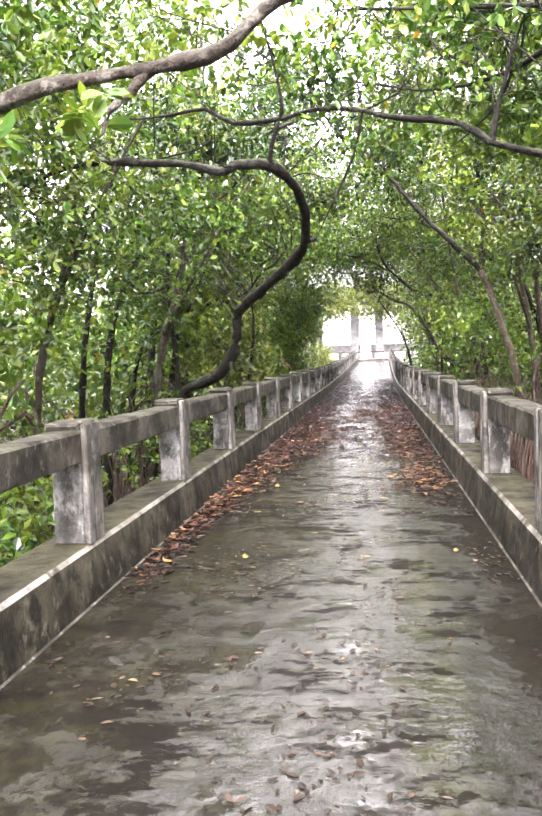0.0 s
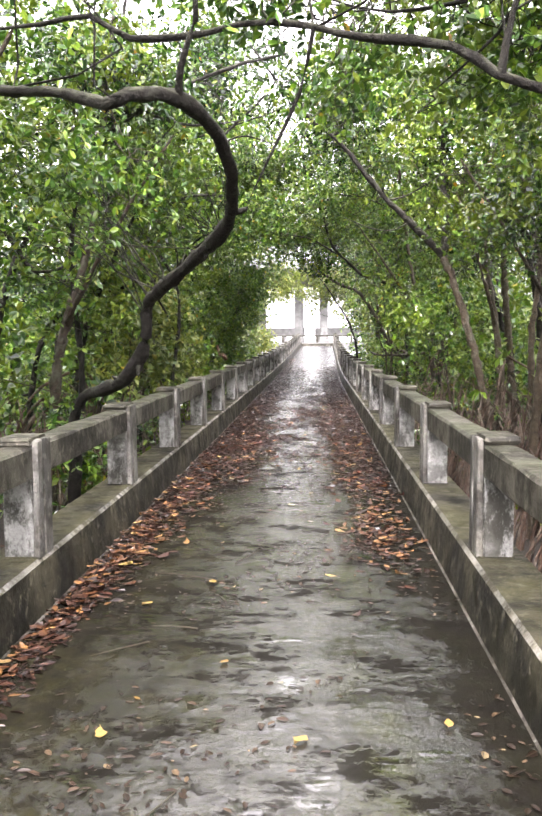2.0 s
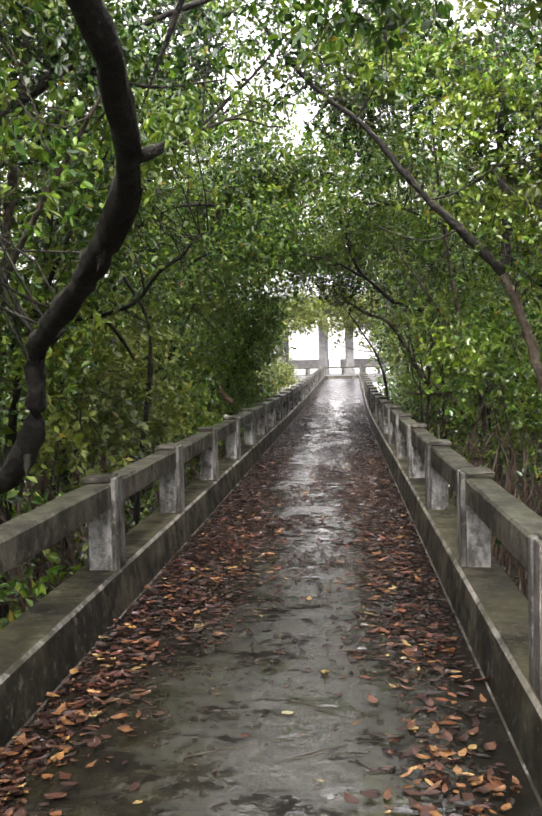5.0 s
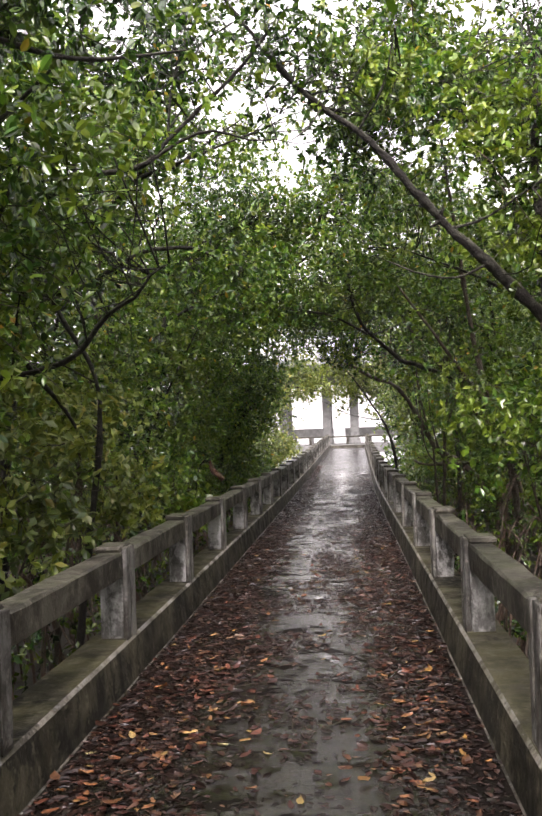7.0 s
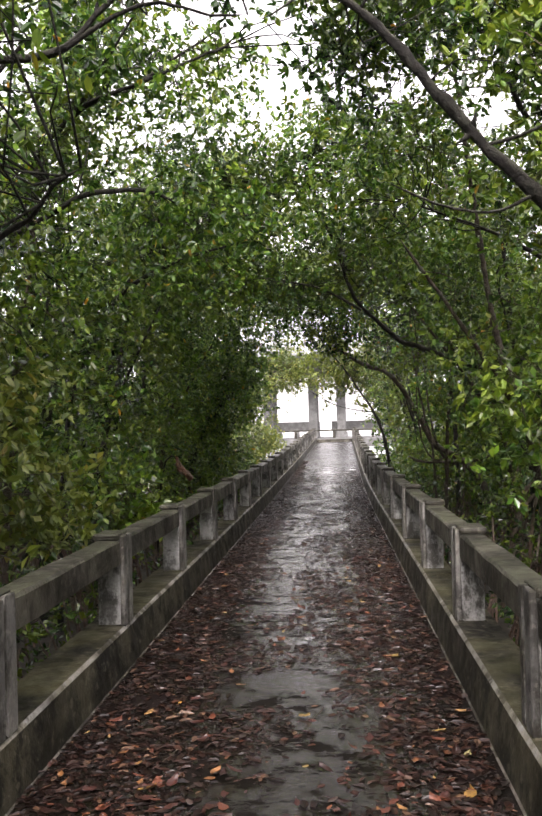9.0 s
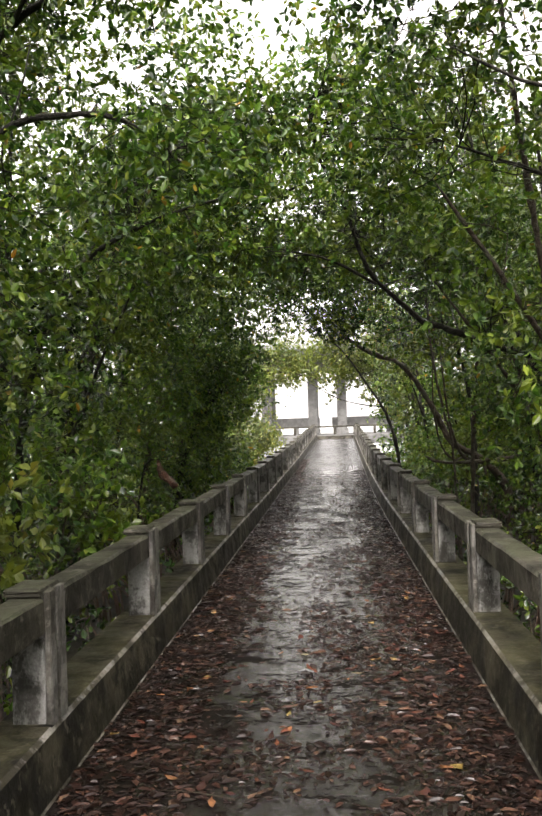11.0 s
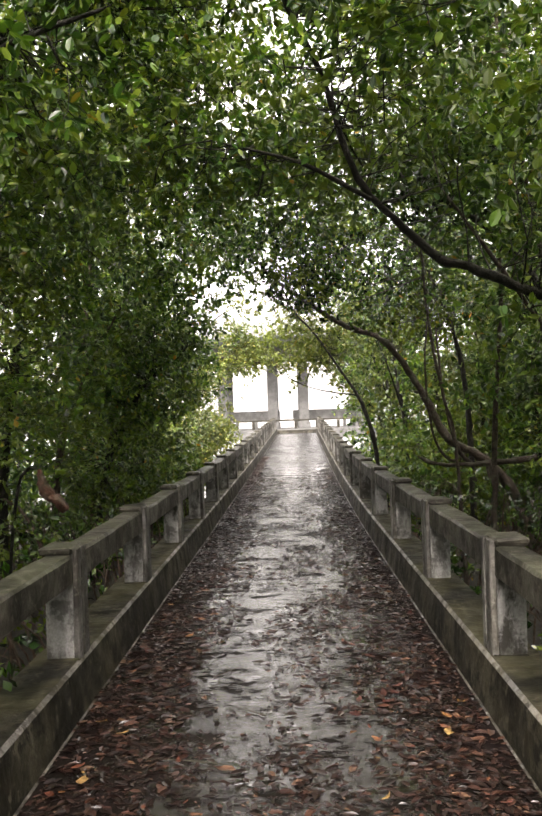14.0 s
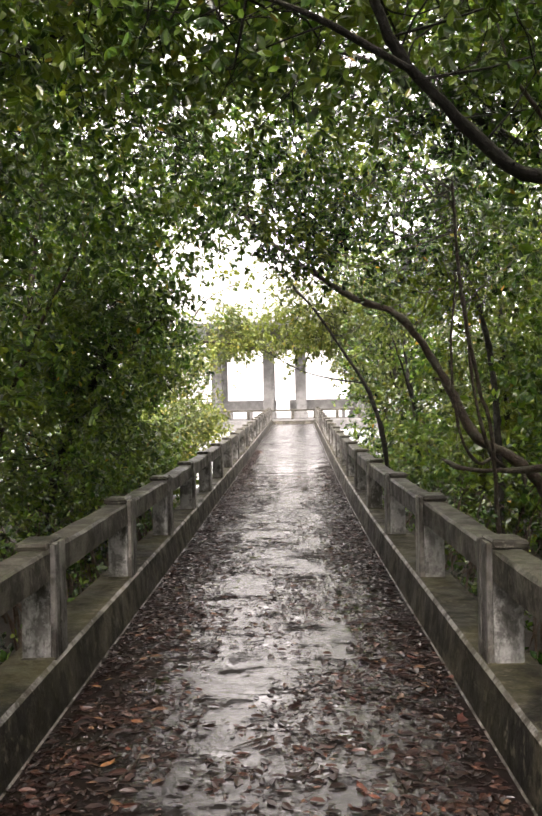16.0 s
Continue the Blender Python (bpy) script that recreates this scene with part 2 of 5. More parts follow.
def litter_material(name, tones, rough=0.5):
    m, n, l = material(name)
    p = n["Principled BSDF"]
    geo = n.new("ShaderNodeNewGeometry")
    col = ramp(n, l, geo.outputs["Random Per Island"], tones)
    l.new(mixed(n, l, ramp(n, l, noise_node(n, l, 60, 3), [(0.4, grey(0.5)), (0.6, grey(0))]), col, (0.03, 0.015, 0.01)), p.inputs["Base Color"])
    p.inputs["Roughness"].default_value = rough
    p.inputs["Specular IOR Level"].default_value = 0.2
    p.inputs["Coat Weight"].default_value = 0.4
    p.inputs["Coat Roughness"].default_value = 0.3
    p.inputs["Coat IOR"].default_value = 1.45
    return m


def mud_material():
    m, n, l = material("wet_mud")
    p = n["Principled BSDF"]
    a = noise_node(n, l, 0.8, 6, 0.65)
    b = noise_node(n, l, 14.0, 5, 0.7)
    col = ramp(n, l, a, [(0.3, (0.012, 0.01, 0.007)), (0.7, (0.035, 0.028, 0.02))])
    col = mixed(n, l, ramp(n, l, b, [(0.5, grey(0)), (0.7, grey(0.6))]), col, (0.05, 0.033, 0.02))
    l.new(col, p.inputs["Base Color"])
    l.new(ramp(n, l, a, [(0.3, grey(0.4)), (0.5, grey(0.8))]), p.inputs["Roughness"])
    l.new(bump(n, l, b, 0.6, 0.03), p.inputs["Normal"])
    return m


def water_material():
    m, n, l = material("grey_sea_water")
    p = n["Principled BSDF"]
    p.inputs["Base Color"].default_value = (0.16, 0.18, 0.17, 1)
    p.inputs["Roughness"].default_value = 0.12
    l.new(bump(n, l, noise_node(n, l, 1.6, 3, 0.6, (0.4, 1.6, 1)), 0.25, 0.08), p.inputs["Normal"])
    return m


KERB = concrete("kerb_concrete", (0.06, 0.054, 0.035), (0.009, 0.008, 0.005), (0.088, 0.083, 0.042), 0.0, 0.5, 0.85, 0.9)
EDGE = concrete("worn_edge_with_glint", (0.3, 0.275, 0.225), (0.05, 0.043, 0.03), (0.09, 0.085, 0.04), 0.3, 0.35, 0.6)
FOOT_GLINT = concrete("kerb_foot_glint", (0.17, 0.15, 0.125), (0.03, 0.026, 0.02), (0.06, 0.055, 0.03), 0.0, 0.35, 0.3)
POST = concrete("post_concrete", (0.19, 0.188, 0.175), (0.042, 0.04, 0.033), (0.075, 0.077, 0.042), 0.4, 0.45, 0.6, 0.65)
RIB = concrete("rib_concrete", (0.135, 0.127, 0.108), (0.028, 0.025, 0.02), (0.07, 0.07, 0.04), 0.15, 0.45, 0.6, 0.6)
RAIL = concrete("rail_concrete", (0.092, 0.085, 0.067), (0.02, 0.018, 0.013), (0.078, 0.082, 0.05), 0.0, 0.4, 0.85, 0.7)
PAVILION = concrete("pavilion_plaster", (0.15, 0.15, 0.147), (0.1, 0.1, 0.097), (0.1, 0.104, 0.09), 0.0, 0.5, 0.4, 0.2)
ROOF = concrete("roof_tiles_grey", (0.42, 0.43, 0.43), (0.3, 0.31, 0.31), (0.28, 0.29, 0.26))
DECK = wet_deck()
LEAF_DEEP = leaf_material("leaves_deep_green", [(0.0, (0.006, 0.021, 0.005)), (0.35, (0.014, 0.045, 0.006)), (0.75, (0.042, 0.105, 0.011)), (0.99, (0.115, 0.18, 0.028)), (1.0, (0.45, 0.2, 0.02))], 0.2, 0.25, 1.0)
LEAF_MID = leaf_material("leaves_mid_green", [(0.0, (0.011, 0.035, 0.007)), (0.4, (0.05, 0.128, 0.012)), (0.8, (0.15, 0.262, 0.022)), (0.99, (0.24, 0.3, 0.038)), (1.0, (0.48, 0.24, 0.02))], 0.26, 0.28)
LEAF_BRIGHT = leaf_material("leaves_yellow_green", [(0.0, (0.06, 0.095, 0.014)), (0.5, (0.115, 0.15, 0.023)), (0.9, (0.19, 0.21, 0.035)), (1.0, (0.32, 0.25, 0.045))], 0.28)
BARK_DARK = bark_material("bark_dark_wet", (0.004, 0.0034, 0.0025), (0.013, 0.0105, 0.008), (0.028, 0.028, 0.021))
BARK_ROOT = bark_material("bark_reddish_roots", (0.04, 0.026, 0.019), (0.14, 0.088, 0.064), (0.13, 0.11, 0.09))
BARK_RED = bark_material("bark_bright_red_brown", (0.045, 0.02, 0.013), (0.17, 0.08, 0.05), (0.16, 0.11, 0.08))
BARK_BROWN = bark_material("bark_brown", (0.02, 0.015, 0.011), (0.075, 0.055, 0.04), (0.075, 0.076, 0.055))
BARK_TAN = bark_material("bark_tan", (0.028, 0.021, 0.014), (0.11, 0.084, 0.056), (0.1, 0.095, 0.07))
BARK_GREY = bark_material("bark_grey_mottled", (0.016, 0.013, 0.01), (0.075, 0.06, 0.047), (0.15, 0.14, 0.12))
LITTER = litter_material("dead_leaves_brown", [(0.0, (0.004, 0.003, 0.0025)), (0.5, (0.013, 0.0068, 0.0055)), (0.78, (0.034, 0.016, 0.012)), (0.94, (0.088, 0.041, 0.027)), (1.0, (0.17, 0.1, 0.058))], 0.32)
LITTER_ORANGE = litter_material("dead_leaves_orange", [(0.0, (0.012, 0.006, 0.004)), (0.4, (0.05, 0.02, 0.012)), (0.7, (0.12, 0.052, 0.022)), (0.9, (0.24, 0.12, 0.038)), (1.0, (0.34, 0.24, 0.09))], 0.4)
LITTER_RUST = litter_material("dead_leaves_rust", [(0.0, (0.012, 0.006, 0.005)), (0.5, (0.06, 0.018, 0.013)), (0.8, (0.16, 0.052, 0.028)), (0.96, (0.3, 0.14, 0.05)), (1.0, (0.4, 0.28, 0.1))], 0.4)
LITTER_YELLOW = litter_material("dead_leaves_yellow", [(0.0, (0.3, 0.16, 0.03)), (0.6, (0.32, 0.24, 0.07)), (1.0, (0.28, 0.27, 0.14))], 0.45)
LITTER_DARK = litter_material("rotted_leaf_bits", [(0.0, (0.008, 0.006, 0.004)), (0.7, (0.03, 0.02, 0.012)), (0.95, (0.09, 0.06, 0.035)), (1.0, (0.25, 0.19, 0.1))], 0.4)
MUD, WATER = mud_material(), water_material()


# ---- mesh helpers ----
def mesh_from(name, verts, quads, mat, smooth=False):
    """A mesh from arrays of vertices and of four-cornered faces."""
    verts, quads = np.asarray(verts, np.float32), np.asarray(quads, np.int32)
    me = bpy.data.meshes.new(name)
    me.vertices.add(len(verts))
    me.vertices.foreach_set("co", verts.ravel())
    me.loops.add(quads.size)
    me.loops.foreach_set("vertex_index", quads.ravel())
    me.polygons.add(len(quads))
    me.polygons.foreach_set("loop_start", np.arange(0, quads.size, 4, dtype=np.int32))
    me.polygons.foreach_set("use_smooth", np.full(len(quads), smooth))
    me.update(calc_edges=True)
    me.materials.append(mat)
    return me


def part(name, mesh, parent, label=""):
    ob = new(name, mesh)
    ob.parent = parent
    return tagged(ob, label)


def box_bm(x0, x1, y0, y1, z0, z1, bevel=0.012, segments=2):
    bm = bmesh.new()
    bmesh.ops.create_cube(bm, size=1.0)
    for v in bm.verts:
        v.co = Vector(((x0 + x1) / 2 + v.co.x * (x1 - x0), (y0 + y1) / 2 + v.co.y * (y1 - y0), (z0 + z1) / 2 + v.co.z * (z1 - z0)))
    if bevel:
        bmesh.ops.bevel(bm, geom=bm.edges[:], offset=bevel, segments=segments, profile=0.6, affect="EDGES")
    return bm


def bm_mesh(name, bm, mat, smooth=False):
    me = bpy.data.meshes.new(name)
    bm.to_mesh(me)
    bm.free()
    me.materials.append(mat)
    if smooth:
        for f in me.polygons:
            f.use_smooth = True
    return me


def curve_points(points, step=0.12):
    """Catmull-Rom through the points."""
    p = np.asarray(points, float)
    p = np.vstack([2 * p[0] - p[1], p, 2 * p[-1] - p[-2]])
    out = []
    for i in range(1, len(p) - 2):
        k = max(2, int(np.linalg.norm(p[i + 1, :3] - p[i, :3]) / step))
        t = np.linspace(0, 1, k, endpoint=False)[:, None]
        out.append(0.5 * (2 * p[i] + (p[i + 1] - p[i - 1]) * t + (2 * p[i - 1] - 5 * p[i] + 4 * p[i + 1] - p[i + 2]) * t ** 2
                          + (3 * p[i] - p[i - 1] - 3 * p[i + 1] + p[i + 2]) * t ** 3))
    out.append(p[-2][None])
    return np.vstack(out)


def tube(points, radii, sides=7, knobbly=0.0, rng=None):
    """Vertices and faces of a tapered limb along the points."""
    p, r = np.asarray(points, float), np.asarray(radii, float)
    d = np.gradient(p, axis=0)
    d /= np.linalg.norm(d, axis=1)[:, None] + 1e-9
    up = np.where(np.abs(d[:, 2:3]) > 0.9, [[1.0, 0, 0]], [[0, 0, 1.0]])
    a = np.cross(d, up)
    a /= np.linalg.norm(a, axis=1)[:, None] + 1e-9
    b = np.cross(d, a)
    th = np.arange(sides) * 2 * np.pi / sides
    rr = r[:, None] * np.ones((1, sides))
    if knobbly:
        rr = rr * (1 + knobbly * rng.normal(size=rr.shape))
    rr[-1] *= 0.05
    v = p[:, None] + rr[..., None] * (a[:, None] * np.cos(th)[None, :, None] + b[:, None] * np.sin(th)[None, :, None])
    n = len(p)
    i, j = np.meshgrid(np.arange(n - 1), np.arange(sides), indexing="ij")
    k = (j + 1) % sides
    q = np.stack([i * sides + j, i * sides + k, (i + 1) * sides + k, (i + 1) * sides + j], -1).reshape(-1, 4)
    return v.reshape(-1, 3), q


def joined(pieces):
    vs, qs, off = [], [], 0
    for v, q in pieces:
        vs.append(v)
        qs.append(q + off)
        off += len(v)
    return np.vstack(vs), np.vstack(qs)


def leaves(centres, aim, size, rng, width=0.46, curl=0.25, loose=0.45, fine=True):
    """Blunt leaves folded along the midrib; aim: which way each tip points. fine: six corners each, else four."""
    n = len(centres)
    d = aim / (np.linalg.norm(aim, axis=1)[:, None] + 1e-9)
    s = np.cross(d, rng.normal(size=(n, 3)) * loose + [0, 0, 1.0])
    s /= np.linalg.norm(s, axis=1)[:, None] + 1e-9
    u = np.cross(s, d)
    L = size * rng.uniform(0.7, 1.25, n)[:, None]
    W = L * width * 0.5 * rng.uniform(0.85, 1.15, n)[:, None]
    lift = L * rng.uniform(0.02, curl, n)[:, None] * 0.5
    base = centres
    tip = base + d * L - u * lift * 0.6
    k = np.arange(n)[:, None]
    if not fine:
        mid = base + d * L * 0.52 + u * lift * 0.5
        return np.stack([base, mid - s * W * 1.12, tip, mid + s * W * 1.12], 1).reshape(-1, 3), k * 4 + [0, 1, 2, 3]
    l1, r1 = base + d * L * 0.33 + s * W * 0.9 + u * lift * 0.6, base + d * L * 0.33 - s * W * 0.9 + u * lift * 0.6
    l2, r2 = base + d * L * 0.74 + s * W * 0.9 + u * lift * 0.3, base + d * L * 0.74 - s * W * 0.9 + u * lift * 0.3
    v = np.stack([base, l1, l2, tip, r2, r1], 1).reshape(-1, 3)
    q = np.concatenate([k * 6 + [0, 3, 2, 1], k * 6 + [0, 5, 4, 3]], 0)
    return v, q


# ---- line of the bridge: straight, then a slight rise and drift towards the shore end ----
END = 57.0


def rise(y):
    u = max(0.0, y - 24.0)
    return 0.0041 * u ** 1.5 if u < 15 else 0.238 + 0.0238 * (u - 15)


def drift(y):
    u = max(0.0, y - 22.0)
    return 0.0006 * u * u if u < 10 else 0.06 + 0.0119 * (u - 10)


LEFT, RIGHT = -0.868, 1.028


def swept(profile, y0, y1, step, mat, name):
    """A profile of (x, z) carried along the bridge's line."""
    ys = np.arange(y0, y1 + 0.01, step)
    k = len(profile)
    v = np.array([(x + drift(y), y, z + rise(y)) for y in ys for x, z in profile])
    i, j = np.meshgrid(np.arange(len(ys) - 1), np.arange(k), indexing="ij")
    q = np.stack([i * k + j, i * k + (j + 1) % k, (i + 1) * k + (j + 1) % k, (i + 1) * k + j], -1).reshape(-1, 4)
    me = mesh_from(name, v, q, mat)
    bm = bmesh.new()
    bm.from_mesh(me)
    ends = [[w for w in bm.verts if abs(w.co.y - e) < 1e-3] for e in (ys[0], ys[-1])]
    for e in ends:
        bmesh.ops.contextual_create(bm, geom=e)
    bmesh.ops.recalc_face_normals(bm, faces=bm.faces[:])
    bm.to_mesh(me)
    bm.free()
    return me


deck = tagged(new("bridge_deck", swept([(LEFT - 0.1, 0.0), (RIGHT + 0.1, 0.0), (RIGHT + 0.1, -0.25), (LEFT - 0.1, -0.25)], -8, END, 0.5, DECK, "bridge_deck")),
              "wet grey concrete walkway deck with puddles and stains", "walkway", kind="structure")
for side, edge, sgn in (("left", LEFT, -1), ("right", RIGHT, 1)):
    top_in, top_out = edge + sgn * 0.03, edge + sgn * 0.29
    prof = [(edge, 0.004), (edge + sgn * 0.012, 0.12), (top_in - sgn * 0.004, 0.225), (top_in + sgn * 0.012, 0.243), (top_out - sgn * 0.015, 0.24), (top_out, 0.22), (top_out, -0.25), (edge + sgn * 0.1, -0.25), (edge + sgn * 0.1, 0.0)]
    # added pale strip: the wet reflection along the kerb's foot, put into its colour
    line = [(edge - sgn * 0.009, 0.0005), (edge - sgn * 0.003, 0.004), (edge + sgn * 0.004, 0.008), (edge + sgn * 0.012, -0.01), (edge - sgn * 0.01, -0.01)]
    tagged(new("mortar_line_" + side, swept(line, -8, END, 0.5, FOOT_GLINT, "mortar_line_" + side)), "thin pale strip along the foot of the kerb, a wet reflection put into its colour", "mortar", kind="structure")
    kerb_me = swept(prof, -8, END, 0.5, KERB, "kerb_" + side)
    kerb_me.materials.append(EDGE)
    # inner bevel paler: wear, plus the wet edge's sky highlight put into the colour
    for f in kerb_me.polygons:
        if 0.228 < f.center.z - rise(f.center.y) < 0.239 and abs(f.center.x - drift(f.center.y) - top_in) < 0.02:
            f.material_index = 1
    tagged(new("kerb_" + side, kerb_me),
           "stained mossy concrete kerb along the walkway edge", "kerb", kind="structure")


# ---- railings: post with capping slab every two metres, one beam between ----
def post_mesh():
    bm = box_bm(-0.058, 0.075, -0.1, 0.1, 0.0, 0.52, 0.008)
    rng = np.random.default_rng(4)
    for v in bm.verts:
        v.co += Vector(rng.normal(0, 0.0018, 3))
    return bm_mesh("post", bm, POST)


def rib_mesh(y0, y1, seed):
    """Raised band on the walk's side of a post, its edge chipped."""
    rng = np.random.default_rng(seed)
    bm = box_bm(-0.09, -0.0585, y0, y1, 0.0, 0.545, 0.007, 1)
    for v in bm.verts:
        v.co += Vector(rng.normal(0, 0.0024, 3))
    return bm_mesh("rib", bm, RIB)


def cap_mesh(seed):
    rng = np.random.default_rng(seed)
    bm = box_bm(-0.062, 0.1, -0.118, 0.118, 0.518, 0.555, 0.017, 3)
    for v in bm.verts:
        v.co += Vector(rng.normal(0, 0.0025, 3))
    return bm_mesh("cap", bm, RAIL)


def beam_mesh(y0, y1, seed):
    """One length of handrail between two posts, its edges worn."""
    rng = np.random.default_rng(seed)
    ys = np.linspace(y0, y1, 9)
    prof = [(-0.055, 0.37), (-0.062, 0.378), (-0.062, 0.502), (-0.049, 0.516), (0.073, 0.516), (0.082, 0.507), (0.082, 0.378), (0.074, 0.37)]
    v = np.array([(x, y, z) for y in ys for x, z in prof]) + rng.normal(0, 0.0022, (72, 3)) * [1, 0, 1]
    i, j = np.meshgrid(np.arange(8), np.arange(8), indexing="ij")
    q = np.stack([i * 8 + j, i * 8 + (j + 1) % 8, (i + 1) * 8 + (j + 1) % 8, (i + 1) * 8 + j], -1).reshape(-1, 4)
    me = mesh_from("handrail_beam", v, q, RAIL)
    return me


def post_at(k, sgn):
    """Where the k-th post stands along the walk; the spacing is not quite even."""
    y = 8.1 + 2.0 * k
    u = min(1.0, max(0.0, (y - 13.0) / 6.0))
    return y - 0.06 + 0.1 * u if sgn < 0 else y - 0.15 * u


POST_MESH = post_mesh()
RIBS = [rib_mesh(-0.1, 0.012, 1), rib_mesh(0.03, 0.1, 2)]
FOOT = bm_mesh("foot", box_bm(-0.088, 0.082, -0.108, 0.108, -0.004, 0.012, 0.008, 1), KERB)
CAPS = [cap_mesh(s) for s in range(4)]
BEAMS = [beam_mesh(0.095, 1.905, s) for s in range(4)]
for side, edge, sgn in (("left", LEFT, -1), ("right", RIGHT, 1)):
    railing = tagged(new("railing"), "weathered concrete railing with square posts, standing on the kerb", "railing", "railings of the walkway")
    for k in range(-6, 25):
        y = post_at(k, sgn)
        at = Vector((edge + sgn * 0.12 + (0.018 if sgn > 0 else 0.0) + drift(y), y, 0.238 + rise(y)))
        post = part("post", POST_MESH, railing, "grooved concrete post with flaking pale paint")
        post.matrix_basis = Matrix.Translation(at) @ (Matrix.Rotation(math.pi, 4, "Z") if sgn < 0 else Matrix.Identity(4))
        for band in RIBS:
            part("rib", band, post)
        part("foot", FOOT, post, "mortar foot of the post")
        cap = part("cap", CAPS[k % 4], post, "mossy capping slab")
        if k < 24:
            gap = post_at(k + 1, sgn) - y
            slope = math.atan2(rise(y + gap) - rise(y), gap)
            swing = -math.atan2(drift(y + gap) - drift(y), gap)
            beam = part("handrail_beam", BEAMS[(k + (sgn > 0)) % 4], railing)
            turn = Matrix.Rotation(swing, 4, "Z") @ Matrix.Rotation(slope, 4, "X")
            beam.matrix_basis = Matrix.Translation(at) @ turn @ Matrix.Diagonal((1, gap / 2, 1, 1)) @ (Matrix.Diagonal((1, 1, 1, 1)) if sgn > 0 else Matrix.Translation((0, 2, 0)) @ Matrix.Rotation(math.pi, 4, "Z"))


# ---- ground and water ----
def ground_mesh():
    xs = np.concatenate([[-900, -200, -60], np.linspace(-24, 24, 49), [60, 200, 900]])
    ys = np.concatenate([[-900, -200, -50], np.linspace(-14, 60, 75), [90, 200, 900, 2500]])
    v = []
    for y in ys:
        for x in xs:
            z = -0.75 + 0.16 * noise.noise((x * 0.5, y * 0.5, 0)) + 0.1 * noise.noise((x * 1.7, y * 1.7, 3))
            z -= 0.6 * min(1.0, max(0.0, (y - 36) / 12.0))
            v.append((x, y, z))
    w = len(xs)
    i, j = np.meshgrid(np.arange(len(ys) - 1), np.arange(w - 1), indexing="ij")
    q = np.stack([i * w + j, i * w + j + 1, (i + 1) * w + j + 1, (i + 1) * w + j], -1).reshape(-1, 4)
    return mesh_from("ground", v, q, MUD, True)


tagged(new("ground", ground_mesh()), "dark wet mangrove mud under the trees", "mud", kind="structure")
WATER_V = [(-1500, 30, -1.0), (1500, 30, -1.0), (1500, 4000, -1.0), (-1500, 4000, -1.0)]
tagged(new("water", mesh_from("water", WATER_V, [(0, 1, 2, 3)], WATER)), "pale grey calm sea under a white sky", "sea", kind="structure")


# ---- trees ----
def free_of_path(p):
    """Whether a place lies clear of the walkway, of the gap in the leaves above it, of the opening at its shore end and of the open sky over the trees."""
    x, y, z = p
    c = 0.08 + drift(y)
    dx = abs(x - c)
    h = z - rise(y)
    if h < 2.35 and dx < 1.25 + 0.12 * math.sin(y * 1.3):
        return False
    if h < 1.35 and dx < 1.6:
        return False
    if h < 2.75 and dx < 0.75:
        return False
    if y < 17.5 and h > 3.3 and abs(x + 0.1) < (0.5 if y < 12.5 else 0.22) + 0.15 * math.sin(y * 2.1):
        return False
    if y > 33 and dx < 0.9 + (y - 33) * 0.09:
        return False
    if y > 31 and x < c and x > -6.5 and z > 1.7:
        return False
    if y > 13 and -3.0 < x < 0.5 and z > 5.1 + 0.5 * math.sin(x * 2.1 + y):
        return False
    if 13.0 < y < 20.0 and -1.8 < x < -0.1 and 3.5 < z < 4.15:
        return False
    if -2.1 < x - c < 3.4 and y < 14.5 and h > (3.9 if y < 7 else 4.35):
        return False
    if abs(x - c) < 1.1 and h > (3.8 if y < 7 else 4.6 if y < 13 else 5.1):
        return False
    if 8.0 < y < 13.2 and -0.2 < x < 2.4 and 2.6 < z < (3.0 if y < 10.5 else 4.6):
        return False
    return True


def clump_leaves(c, out, count, radius, size, rng, fine=True):
    """A spray of twig ends round c, each with a whorl of leaves about its tip."""
    whorls = max(1, round(count / 6))
    off = rng.normal(size=(whorls, 3)) * radius * 0.5 * [1, 1, 0.75]
    axis = off / (np.linalg.norm(off, axis=1)[:, None] + 1e-6) + out * 0.5 + rng.normal(size=(whorls, 3)) * 0.35 + [0, 0, 0.2]
    axis /= np.linalg.norm(axis, axis=1)[:, None] + 1e-6
    side = rng.normal(size=(whorls, 6, 3))
    side -= (side * axis[:, None]).sum(-1, keepdims=True) * axis[:, None]
    side /= np.linalg.norm(side, axis=-1, keepdims=True) + 1e-6
    aim = side + axis[:, None] * rng.uniform(0.0, 0.9, (whorls, 6, 1)) + [0, 0, -0.12]
    at = (c + off)[:, None] - axis[:, None] * size * rng.uniform(0.0, 0.7, (whorls, 6, 1))
    return leaves(at.reshape(-1, 3), aim.reshape(-1, 3), size, rng, 0.48, 0.3, 0.7, fine)


